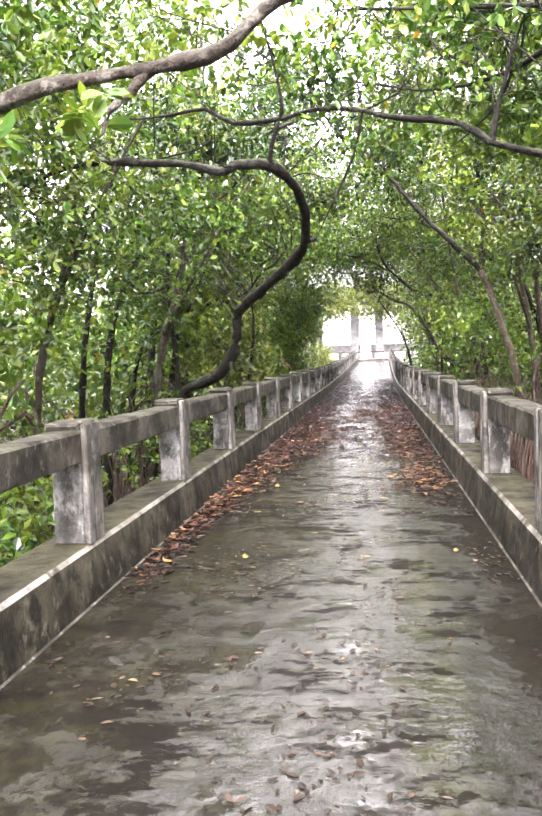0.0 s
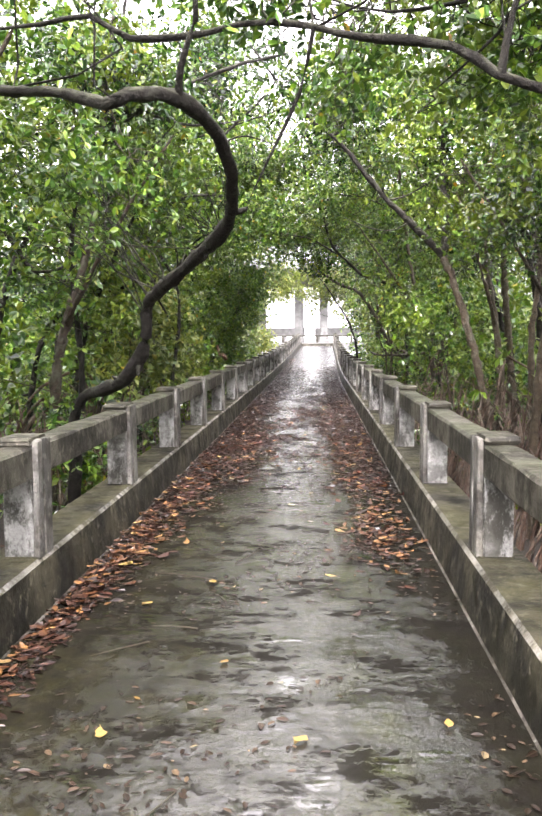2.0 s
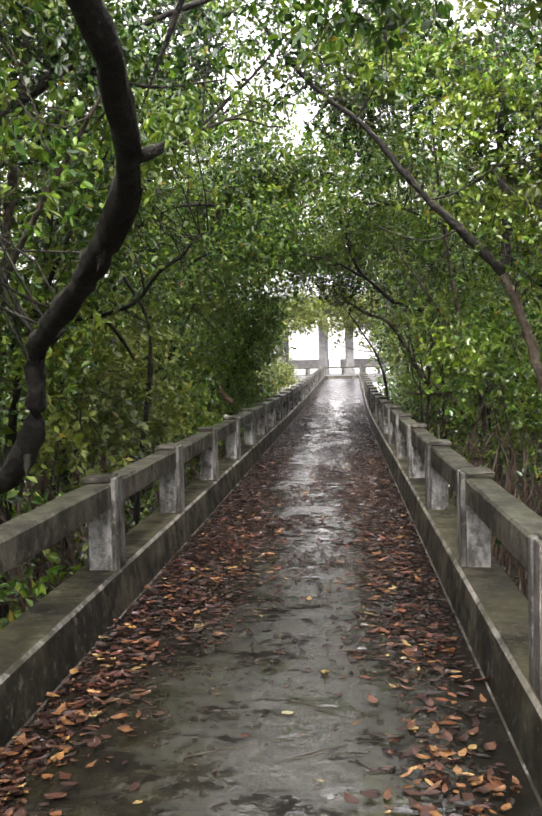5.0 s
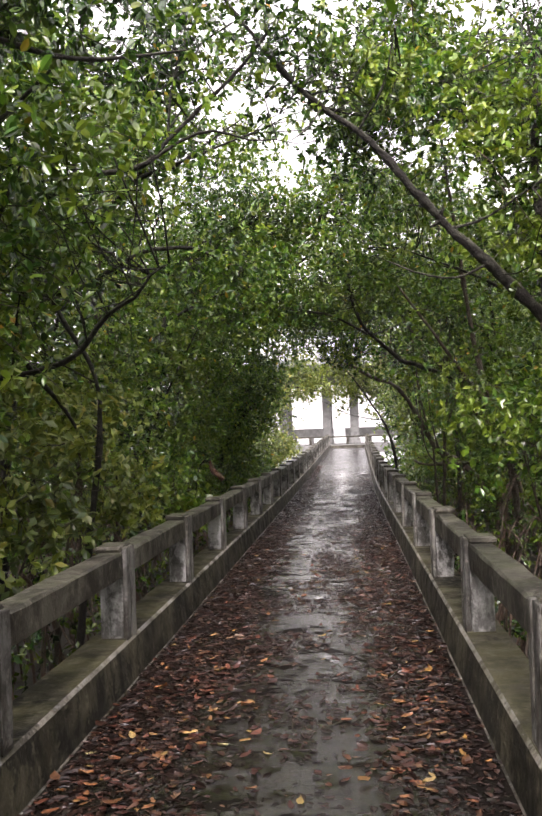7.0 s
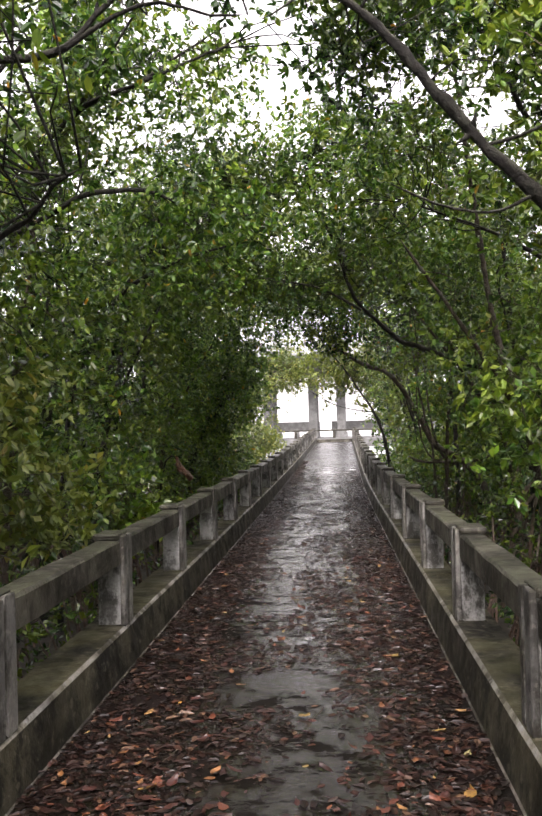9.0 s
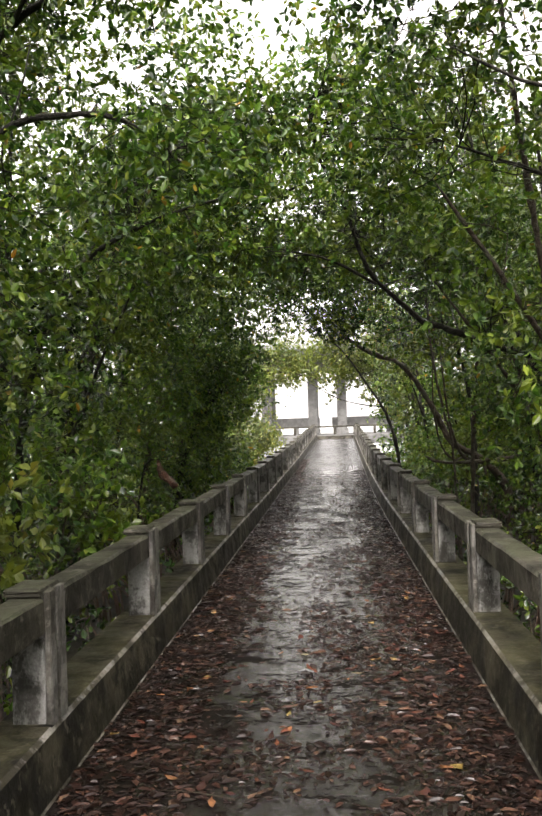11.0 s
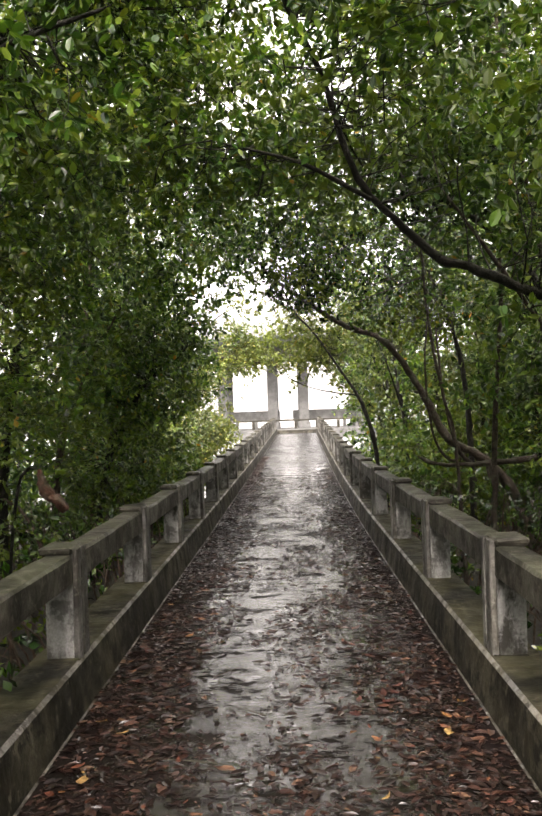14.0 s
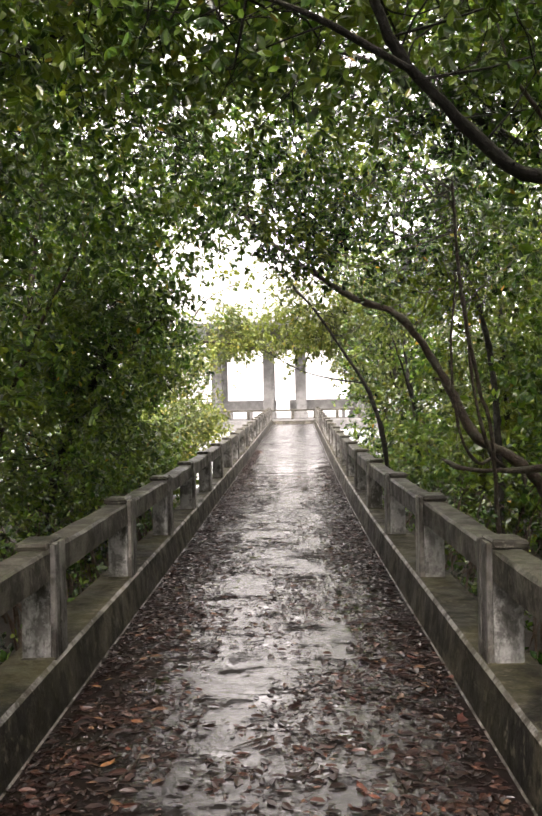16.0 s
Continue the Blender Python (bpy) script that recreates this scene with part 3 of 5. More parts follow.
def tree(name, limbs, crowns, leaf, bark, seed, label, size=0.085, per=34, category="tree", clear=True):
    """limbs: (points, base radius, tip radius and, where it differs, its own bark). crowns: (centre, radii, sprays)."""
    rng = np.random.default_rng(seed)
    base = np.asarray(limbs[0][0][0], float)
    top = tagged(new(name), label, category)
    top.location = base
    wood, spine = [], []
    for points, r0, r1, *own in limbs:
        p = curve_points(points, 0.07 if r0 > 0.05 else 0.12)
        p[1:-1] += rng.normal(0, r1 * 0.22, p[1:-1].shape)
        spine.append(p)
        swell = np.array([1 + 0.3 * noise.noise(Vector(c) * 3.1 + Vector((seed, 0, 0))) + 0.2 * noise.noise(Vector(c) * 9.0) for c in p])
        pipe = tube(p - base, np.linspace(r0, r1, len(p)) * swell, 9, 0.09, rng)
        if own:
            part("stem", mesh_from("stem", *pipe, own[0], True), top, "mottled tan lower stem")
            continue
        wood.append(pipe)
        if r0 > 0.02 and len(p) > 14:
            for at in rng.integers(5, len(p) - 2, 2 + len(p) // 24):
                way = rng.normal(size=3) * [1, 0.6, 1]
                way /= np.linalg.norm(way)
                r = (r0 + (r1 - r0) * at / len(p)) * 0.55
                stub = p[at] - base + way * np.linspace(0, r * rng.uniform(3.0, 7.0), 4)[:, None] + rng.normal(0, r * 0.2, (4, 3))
                wood.append(tube(stub, np.linspace(r, r * 0.45, 4), 6, 0.12, rng))
    part("trunk", mesh_from("trunk", *joined(wood), bark, True), top)
    spine = np.vstack(spine)
    sprays, twigs = [], []
    for centre, radii, count in crowns:
        made = 0
        for _ in range(count * 4):
            if made >= count:
                break
            u = rng.normal(size=3)
            u /= np.linalg.norm(u)
            c = np.asarray(centre) + u * radii * rng.uniform(0.25, 1.0) ** 0.5
            if c[2] < -0.6 or (clear and not free_of_path(c)) or noise.noise(Vector(c) * 1.15 + Vector((seed, 0, 0))) < -0.06:
                continue
            made += 1
            near_walk = abs(c[0] - 0.1) < 2.1 and size < 0.1
            sprays.append((near_walk, clump_leaves(c - base, u, per * (1.25 if near_walk else 1.8), 0.36 * (size / 0.085) ** 0.7, 0.8 * size, rng, near_walk)))
            some = spine[rng.integers(0, len(spine), max(4, len(spine) // 3))]
            near = some[np.argmin(((some - c) ** 2).sum(1))]
            far = np.linalg.norm(near - c)
            if rng.random() < 0.42 and far < 1.4:
                bend = rng.normal(0, 0.13 * far + 0.03, (2, 3))
                tp = curve_points([near - base, near + (c - near) * 0.35 + bend[0] - base, near + (c - near) * 0.7 + bend[1] - base, c - base], 0.3)
                twigs.append(tube(tp, np.linspace(0.004 + 0.004 * far, 0.0025, len(tp)), 3))
                fork = tp[len(tp) // 2]
                end = c - base + rng.normal(0, 0.28, 3)
                fp = curve_points([fork, (fork + end) / 2 + rng.normal(0, 0.06, 3), end], 0.4)
                twigs.append(tube(fp, np.linspace(0.004, 0.002, len(fp)), 3))
    if twigs:
        tagged(part("branchwork", mesh_from("branchwork", *joined(twigs), bark, True), top), kind="stuff")
    if sprays:
        for fine in (True, False):
            some = [spray for near_walk, spray in sprays if near_walk == fine]
            if some:
                tagged(part("crown", mesh_from("crown", *joined(some), leaf), top), kind="stuff")
    return top


# the leaning tree whose dark limb swings out over the left railing
tree("mangrove_tree", [
    ([(-1.8, 9.75, -0.8), (-1.78, 9.7, 0.1), (-1.76, 9.62, 0.5), (-1.65, 9.56, 0.73), (-1.42, 9.36, 0.81), (-1.19, 9.1, 0.91), (-1.02, 8.92, 1.11), (-0.94, 8.82, 1.33), (-0.91, 8.75, 1.52), (-0.54, 8.2, 1.73), (-0.28, 7.7, 1.86), (-0.15, 7.35, 1.97), (-0.11, 6.95, 2.16), (-0.17, 6.65, 2.31), (-0.32, 6.38, 2.4),
      (-0.52, 6.3, 2.39), (-0.64, 6.3, 2.35), (-0.84, 6.4, 2.43), (-1.1, 6.6, 2.5), (-1.5, 6.9, 2.6), (-2.1, 7.4, 2.7), (-2.8, 7.8, 2.6)], 0.066, 0.018),
    ([(-0.3, 6.4, 2.38), (-0.28, 6.3, 2.5), (-0.22, 6.25, 2.65), (-0.19, 6.2, 2.8), (-0.3, 6.1, 3.3)], 0.02, 0.006),
    ([(-0.15, 7.35, 1.97), (-0.08, 7.33, 1.99), (-0.04, 7.32, 2.01)], 0.024, 0.012)],
    [((-1.9, 8.6, 2.6), (0.9, 1.0, 0.9), 60), ((-2.4, 7.2, 3.0), (1.0, 1.2, 0.7), 60), ((-0.6, 6.3, 3.5), (0.9, 0.9, 0.5), 26)],
    LEAF_MID, BARK_DARK, 11, "leaning mangrove tree with a dark bent limb over the railing")

# foreground bough crossing high over the start of the walk
bough = tree("mangrove_bough_tree", [
    ([(-2.6, 3.6, -0.8), (-2.3, 3.5, 0.6), (-1.8, 3.4, 1.55), (-1.26, 3.3, 1.9), (-0.9, 3.2, 1.97), (-0.68, 3.2, 2.03), (-0.4, 3.2, 2.05), (-0.25, 3.2, 2.07), (-0.07, 3.2, 2.11), (0.03, 3.2, 2.22), (0.24, 3.2, 2.31), (0.5, 3.1, 2.47), (0.9, 3.0, 2.9)], 0.052, 0.018),
    ([(-0.36, 3.2, 2.06), (-0.44, 3.2, 1.98), (-0.5, 3.18, 1.91), (-0.53, 3.15, 1.82)], 0.026, 0.011)],
    [((-2.6, 3.4, 2.4), (0.8, 1.2, 0.9), 50), ((0.9, 2.8, 3.3), (0.9, 0.9, 0.4), 26)],
    LEAF_MID, BARK_GREY, 12, "mangrove tree with a grey bough arching over the walkway")
sprig_rng = np.random.default_rng(3)
for c in ((-0.6, 3.15, 1.9), (-0.95, 3.1, 1.8), (-1.05, 3.1, 2.1)):
    for _ in range(6):
        part("leaf", mesh_from("leaf", *clump_leaves(np.array(c) - (-2.6, 3.6, -0.8), np.array([0, 0, -0.3]), 1, 0.14, 0.1, sprig_rng), LEAF_MID), bough)

# low crooked bough behind the leaning tree
tree("mangrove_tree", [
    ([(-3.2, 10.5, -0.8), (-3.1, 10.5, 1.0), (-2.9, 10.5, 2.2), (-2.82, 10.5, 2.6), (-2.73, 10.5, 2.46), (-2.52, 10.5, 2.09), (-2.33, 10.5, 1.88), (-2.08, 10.5, 1.92), (-1.9, 10.5, 2.06), (-1.8, 10.5, 2.32)], 0.05, 0.014),
    ([(-2.2, 11.2, -0.8), (-2.1, 11.2, 0.8), (-2.15, 11.1, 2.2), (-1.9, 11.0, 3.4)], 0.045, 0.015)],
    [((-2.4, 10.9, 3.2), (0.6, 0.8, 0.7), 40), ((-2.1, 8.6, 4.0), (1.2, 1.3, 0.5), 60)],
    LEAF_MID, BARK_DARK, 95, "mangrove tree with a low crooked dark bough", clear=False)
# leafy seedlings in the mud by the start
for x, y, z, n in ((-1.95, 5.0, -0.15, 0), (-2.15, 5.9, 0.0, 1), (-2.4, 4.6, 0.05, 2)):
    tree("mangrove_bush", [([(x, y, -0.9), (x, y, -0.4), (x + 0.05, y, z)], 0.018, 0.006)], [((x, y, z), (0.42, 0.5, 0.4), 30)], LEAF_MID, BARK_BROWN, 130 + n, "young leafy mangrove seedling bush in the mud", size=0.1, per=26, category="bush")

# thin bough reaching over from the other side
tree("mangrove_tree", [
    ([(3.4, 6.4, -0.8), (3.1, 6.4, 0.8), (2.6, 6.4, 1.8), (1.95, 6.4, 2.25), (1.5, 6.3, 2.35), (1.18, 6.2, 2.42), (1.0, 6.3, 2.58), (0.58, 6.5, 2.7), (0.13, 6.7, 2.85), (-0.21, 6.7, 2.8), (-0.6, 6.7, 2.78), (-0.8, 6.7, 2.9), (-1.1, 6.8, 2.9), (-1.6, 7.0, 2.95)], 0.042, 0.01),
    ([(0.35, 6.6, 2.78), (0.28, 6.7, 2.5), (0.12, 6.8, 2.2), (-0.02, 6.9, 1.95)], 0.012, 0.004),
    ([(1.2, 6.2, 2.42), (1.25, 6.2, 2.7), (1.4, 6.1, 3.2)], 0.02, 0.008)],
    [((2.7, 6.6, 2.4), (0.9, 1.4, 1.2), 90), ((0.6, 6.8, 3.5), (1.3, 0.8, 0.5), 30)],
    LEAF_MID, BARK_DARK, 13, "mangrove tree with a thin dark bough across the walkway")

# the brown forked trunk behind the right railing, whose long limb climbs across the walk
tree("mangrove_tree", [
    ([(2.85, 14.0, -0.9), (2.67, 14.0, 0.18), (2.47, 14.0, 1.05), (2.22, 14.1, 1.92), (2.04, 14.1, 2.33)], 0.06, 0.048, BARK_TAN),
    ([(2.08, 14.1, 2.26), (2.04, 14.1, 2.33), (1.6, 13.9, 2.74), (1.3, 13.85, 3.02), (1.07, 13.8, 3.27), (0.85, 13.8, 3.56), (0.6, 13.8, 3.83), (0.32, 13.8, 4.04), (0.04, 13.8, 4.32), (-0.22, 13.7, 4.64), (-0.5, 13.6, 5.0)], 0.052, 0.012),
    ([(2.07, 14.1, 2.35), (2.11, 14.1, 2.85), (2.06, 14.2, 3.5), (2.12, 14.2, 4.6)], 0.05, 0.02),
    ([(1.3, 13.85, 3.02), (1.5, 13.8, 3.05), (1.72, 13.8, 3.16), (2.1, 13.7, 3.4)], 0.014, 0.005),
    ([(1.6, 13.9, 2.74), (1.4, 13.85, 2.64), (1.21, 13.8, 2.62), (1.0, 13.8, 2.68), (0.7, 13.7, 2.8)], 0.012, 0.005),
    ([(0.32, 13.8, 4.04), (0.2, 13.6, 3.8), (0.0, 13.5, 3.65)], 0.01, 0.004), ([(0.6, 13.8, 3.83), (0.8, 13.6, 4.1), (0.9, 13.5, 4.5)], 0.012, 0.004)],
    [((2.6, 13.7, 3.3), (0.9, 1.4, 1.1), 110), ((1.7, 14.6, 4.2), (0.9, 0.8, 0.7), 80), ((0.6, 14.3, 4.6), (0.9, 0.8, 0.5), 80)],
    LEAF_MID, BARK_DARK, 14, "forked brown mangrove tree with a long limb over the walkway")
for n, (pts, r) in enumerate([([(3.3, 15.0, -0.9), (3.16, 15.0, 1.04), (3.06, 15.0, 2.12), (3.03, 15.0, 3.4), (2.6, 15.0, 5.0)], 0.062), ([(3.05, 13.0, -0.9), (2.99, 13.0, 1.06), (3.06, 13.0, 1.85), (3.2, 13.0, 3.6)], 0.056),
                              ([(2.4, 10.6, -0.9), (2.5, 10.6, 1.0), (2.7, 10.5, 2.4), (2.3, 10.3, 4.0)], 0.045)]):
    tree("mangrove_tree", [(pts, r, r * 0.4)], [((pts[-1][0], pts[-1][1], 3.4), (1.0, 1.4, 1.4), 100)], LEAF_DEEP, BARK_TAN, 20 + n, "upright mangrove tree with a brown peeling trunk")

# full crown behind it
tree("mangrove_tree", [
    ([(3.9, 17.5, -0.9), (3.6, 17.4, 1.2), (3.2, 17.3, 2.4), (2.6, 17.1, 3.6), (2.0, 17.0, 4.8)], 0.08, 0.02),
    ([(3.2, 17.3, 2.4), (2.2, 17.2, 3.1), (1.2, 17.4, 3.6)], 0.03, 0.01)],
    [((2.3, 16.8, 4.2), (1.3, 1.6, 1.2), 105), ((0.8, 17.6, 3.9), (0.9, 1.0, 0.7), 45)],
    LEAF_MID, BARK_DARK, 15, "full mangrove tree with dark leaves beside the walkway")

# limb that runs low and then climbs over the path
tree("mangrove_tree", [
    ([(3.8, 20.6, -0.9), (3.5, 20.5, 0.9), (2.96, 20.4, 1.9), (2.23, 20.2, 2.15), (1.87, 20.1, 2.27), (1.48, 20.0, 2.42), (1.26, 20.0, 2.49), (1.07, 20.0, 2.67), (0.84, 19.9, 2.87), (0.7, 19.85, 3.04), (0.6, 19.8, 3.28), (0.45, 19.7, 3.75), (0.22, 19.5, 4.18), (0.1, 19.4, 4.8)], 0.06, 0.014),
    ([(0.78, 19.8, 2.88), (0.3, 19.8, 3.15), (-0.3, 19.7, 3.3)], 0.02, 0.008)],
    [((2.6, 20.4, 3.4), (1.2, 1.6, 1.2), 170), ((0.7, 19.8, 3.9), (1.0, 1.4, 0.8), 90), ((-0.1, 20.4, 3.5), (0.8, 1.0, 0.5), 50), ((1.0, 19.2, 4.8), (1.0, 0.8, 0.6), 90)],
    LEAF_MID, BARK_DARK, 16, "mangrove tree with a limb climbing over the walkway")

# thick stem leaning in from the right, with a fallen branch by its foot
tree("mangrove_tree", [
    ([(3.6, 26.4, -0.8), (3.3, 26.3, 0.2), (2.85, 26.1, 0.72), (2.33, 26.0, 1.05), (2.03, 26.0, 1.65), (1.52, 26.0, 2.4), (1.0, 26.0, 2.64), (0.55, 26.0, 2.93), (0.25, 26.0, 3.15), (-0.04, 26.0, 3.4), (-0.4, 26.0, 3.8)], 0.085, 0.018),
    ([(0.55, 26.0, 2.93), (0.45, 25.9, 3.3), (0.3, 25.8, 3.8)], 0.025, 0.008),
    ([(2.74, 26.3, 0.64), (2.4, 25.6, 0.9), (2.2, 25.4, 1.6), (2.1, 25.3, 2.6)], 0.03, 0.01),
    ([(2.15, 24.0, -0.8), (2.07, 24.0, 1.07), (1.96, 24.0, 1.56), (1.81, 24.0, 2.48), (1.75, 24.0, 3.5)], 0.028, 0.012),
    ([(2.0, 22.0, -0.8), (2.07, 22.0, 1.11), (2.17, 22.0, 2.44), (2.2, 22.0, 3.8)], 0.032, 0.014),
    ([(2.6, 26.2, 0.8), (2.3, 25.7, 0.75), (2.05, 25.4, 1.1), (1.95, 25.3, 1.9), (2.0, 25.2, 2.8)], 0.02, 0.01),
    ([(3.1, 24.3, 0.82), (2.63, 24.4, 0.77), (2.07, 24.5, 0.75), (1.87, 24.6, 0.79), (1.72, 24.8, 0.87)], 0.04, 0.018)],
    [((1.6, 25.6, 3.2), (1.3, 1.4, 0.7), 110), ((0.3, 24.6, 3.4), (0.9, 1.2, 0.6), 70), ((0.4, 24.6, 2.95), (0.25, 0.5, 0.3), 8)],
    LEAF_DEEP, BARK_BROWN, 17, "leaning mangrove tree with tangled brown stems beside the railing")
tree("mangrove_sapling", [
    ([(1.75, 28.5, -0.8), (1.6, 28.5, 0.6), (1.5, 28.5, 1.2), (1.3, 28.5, 1.74), (0.94, 28.5, 2.31), (0.58, 28.5, 2.85), (0.29, 28.5, 3.18), (0.05, 28.4, 3.7)], 0.045, 0.012),
    ([(1.3, 28.5, 1.74), (0.9, 28.6, 1.8), (0.4, 28.7, 1.95), (-0.2, 28.8, 2.3)], 0.014, 0.005)],
    [((0.75, 28.9, 2.45), (0.6, 0.5, 0.65), 34), ((1.3, 28.9, 2.6), (0.7, 0.7, 0.8), 30), ((-0.2, 29.0, 3.2), (0.8, 0.8, 0.4), 22)],
    LEAF_BRIGHT, BARK_DARK, 18, "thin leaning mangrove with light yellow-green leaves", clear=False)
# arching limb and dark boughs on the left
tree("mangrove_tree", [
    ([(-3.6, 16.2, -0.9), (-3.4, 16.1, 1.6), (-2.87, 16.0, 2.83), (-2.41, 16.0, 3.06), (-1.95, 16.0, 3.29), (-1.68, 16.0, 3.43), (-1.36, 16.0, 3.46), (-1.01, 16.0, 3.4), (-0.62, 16.0, 3.1)], 0.07, 0.012)],
    [((-2.6, 16.2, 3.0), (1.1, 1.6, 1.5), 200), ((-0.55, 16.2, 3.22), (0.75, 0.8, 0.26), 46), ((-2.2, 18.2, 4.0), (0.9, 1.3, 1.1), 70)],
    LEAF_MID, BARK_DARK, 30, "mangrove tree with a dark arching limb")
tree("mangrove_tree", [
    ([(-3.2, 12.4, -0.9), (-2.9, 12.4, 1.2), (-2.2, 12.5, 1.75), (-1.57, 12.5, 1.91), (-1.36, 12.5, 1.99), (-1.27, 12.5, 2.08), (-1.12, 12.5, 2.26), (-0.94, 12.5, 2.36), (-0.83, 12.5, 2.5), (-0.7, 12.5, 2.58)], 0.05, 0.008),
    ([(-1.65, 13.0, -0.9), (-1.45, 13.0, 0.6), (-1.34, 13.0, 1.5), (-1.36, 13.0, 1.84), (-1.44, 13.0, 2.06), (-1.57, 13.0, 2.26), (-1.8, 13.0, 2.7)], 0.035, 0.014),
    ([(-1.7, 12.55, 1.95), (-1.5, 12.8, 1.6), (-1.35, 13.0, 1.2)], 0.018, 0.006)],
    [((-2.5, 12.4, 2.8), (1.1, 1.6, 1.6), 150), ((-1.2, 12.6, 4.3), (1.1, 1.4, 0.7), 60), ((-1.2, 12.0, 3.1), (0.6, 0.7, 0.5), 42)],
    LEAF_MID, BARK_DARK, 31, "mangrove tree with a dark low bough")
tree("mangrove_shrub_tree", [([(-2.6, 25.6, -0.9), (-2.3, 25.4, 0.8), (-1.8, 25.3, 1.8), (-1.2, 25.2, 2.3)], 0.06, 0.02)],
     [((-1.6, 25.4, 2.2), (1.05, 1.5, 0.85), 230), ((-2.4, 25.6, 1.2), (0.9, 1.5, 1.2), 150)], LEAF_MID, BARK_DARK, 32, "dense dark mangrove leaning towards the walkway")
tree("mangrove_bush", [([(-2.2, 36.0, -1.0), (-2.15, 36.0, 0.3), (-2.0, 36.0, 1.0)], 0.04, 0.012)],
     [((-2.1, 36.0, 0.9), (0.8, 1.2, 0.7), 120)], LEAF_BRIGHT, BARK_BROWN, 33, "light yellow-green bush beside the railing", category="bush", size=0.1)

# fan of dark boughs against the sky, and two tall thin crowns behind it
tree("mangrove_tree", [
    ([(-3.2, 13.4, -0.9), (-2.9, 13.4, 1.6), (-2.2, 13.4, 3.0), (-1.6, 13.45, 3.45), (-1.24, 13.5, 3.53), (-1.06, 13.5, 3.57), (-0.88, 13.5, 3.75), (-0.69, 13.5, 3.92), (-0.44, 13.5, 4.14), (-0.22, 13.5, 4.37), (0.1, 13.6, 4.8)], 0.055, 0.01),
    ([(-1.06, 13.5, 3.57), (-0.77, 13.5, 3.74), (-0.52, 13.5, 3.8), (-0.24, 13.5, 3.71), (-0.03, 13.5, 3.7)], 0.018, 0.005),
    ([(-0.88, 13.5, 3.75), (-0.85, 13.5, 4.1), (-0.75, 13.5, 4.5)], 0.014, 0.004), ([(-1.6, 13.45, 3.45), (-1.7, 13.6, 4.0), (-1.5, 13.7, 4.6)], 0.02, 0.006)],
    [((-1.1, 13.8, 4.7), (1.3, 0.9, 0.5), 90), ((-0.2, 13.7, 4.6), (0.6, 0.6, 0.4), 26), ((-2.4, 13.4, 3.6), (0.8, 0.9, 0.8), 60)],
    LEAF_DEEP, BARK_DARK, 90, "mangrove tree with a fan of dark boughs over the walkway", clear=False)
for side, y, z, leaf, count, n in ((-1, 17.0, 5.9, LEAF_DEEP, 100, 91), (1, 16.6, 5.7, LEAF_DEEP, 170, 92), (-1, 24.0, 5.7, LEAF_DEEP, 130, 93), (1, 24.0, 5.9, LEAF_DEEP, 120, 94)):
    tree("mangrove_tree", [
        ([(side * 4.3, y + 0.2, -0.9), (side * 3.8, y + 0.2, 3.2), (side * 2.9, y + 0.1, z - 1.0), (side * 1.8, y, z - 0.2), (side * 0.7, y - 0.1, z + 0.4)], 0.07, 0.01),
        ([(side * 2.9, y + 0.1, z - 1.0), (side * 2.6, y - 0.2, z - 0.3), (side * 2.4, y - 0.4, z + 0.6)], 0.025, 0.008), ([(side * 1.8, y, z - 0.2), (side * 1.2, y - 0.2, z - 0.2), (side * 0.6, y - 0.4, z - 0.3)], 0.016, 0.005)],
        [((side * 2.2, y, z), (1.4, 1.3, 0.8), count), ((side * 0.9, y - 0.2, z + 0.1), (0.8, 0.9, 0.6), count // 3)], leaf, BARK_DARK, n, "tall mangrove tree with a thin crown against the sky", clear=False)

# dark full crowns on the far half of the walk
tree("mangrove_tree", [
    ([(-4.2, 21.3, -0.9), (-3.9, 21.3, 2.4), (-2.9, 21.4, 3.9), (-1.7, 21.4, 4.4), (-0.4, 21.4, 4.9)], 0.07, 0.012),
    ([(-2.9, 21.4, 3.9), (-1.9, 20.4, 4.4), (-0.8, 19.6, 4.6)], 0.03, 0.008), ([(-2.9, 21.4, 3.9), (-2.0, 23.0, 4.2), (-1.2, 24.4, 4.4)], 0.03, 0.008)],
    [((-1.4, 21.5, 4.45), (1.5, 1.4, 0.75), 130), ((-0.7, 19.6, 4.5), (1.1, 1.0, 0.5), 60), ((-1.4, 24.4, 4.4), (1.2, 1.1, 0.7), 100), ((0.0, 24.6, 4.0), (1.1, 0.7, 0.7), 70), ((-0.5, 20.0, 4.1), (1.0, 0.6, 0.6), 60), ((-1.2, 19.2, 4.95), (0.9, 0.8, 0.6), 52), ((-2.3, 18.6, 4.8), (0.8, 0.8, 0.7), 8), ((0.05, 19.4, 5.0), (0.5, 0.6, 0.5), 34)],
    LEAF_MID, BARK_DARK, 96, "full dark mangrove tree reaching over the walkway", clear=False)
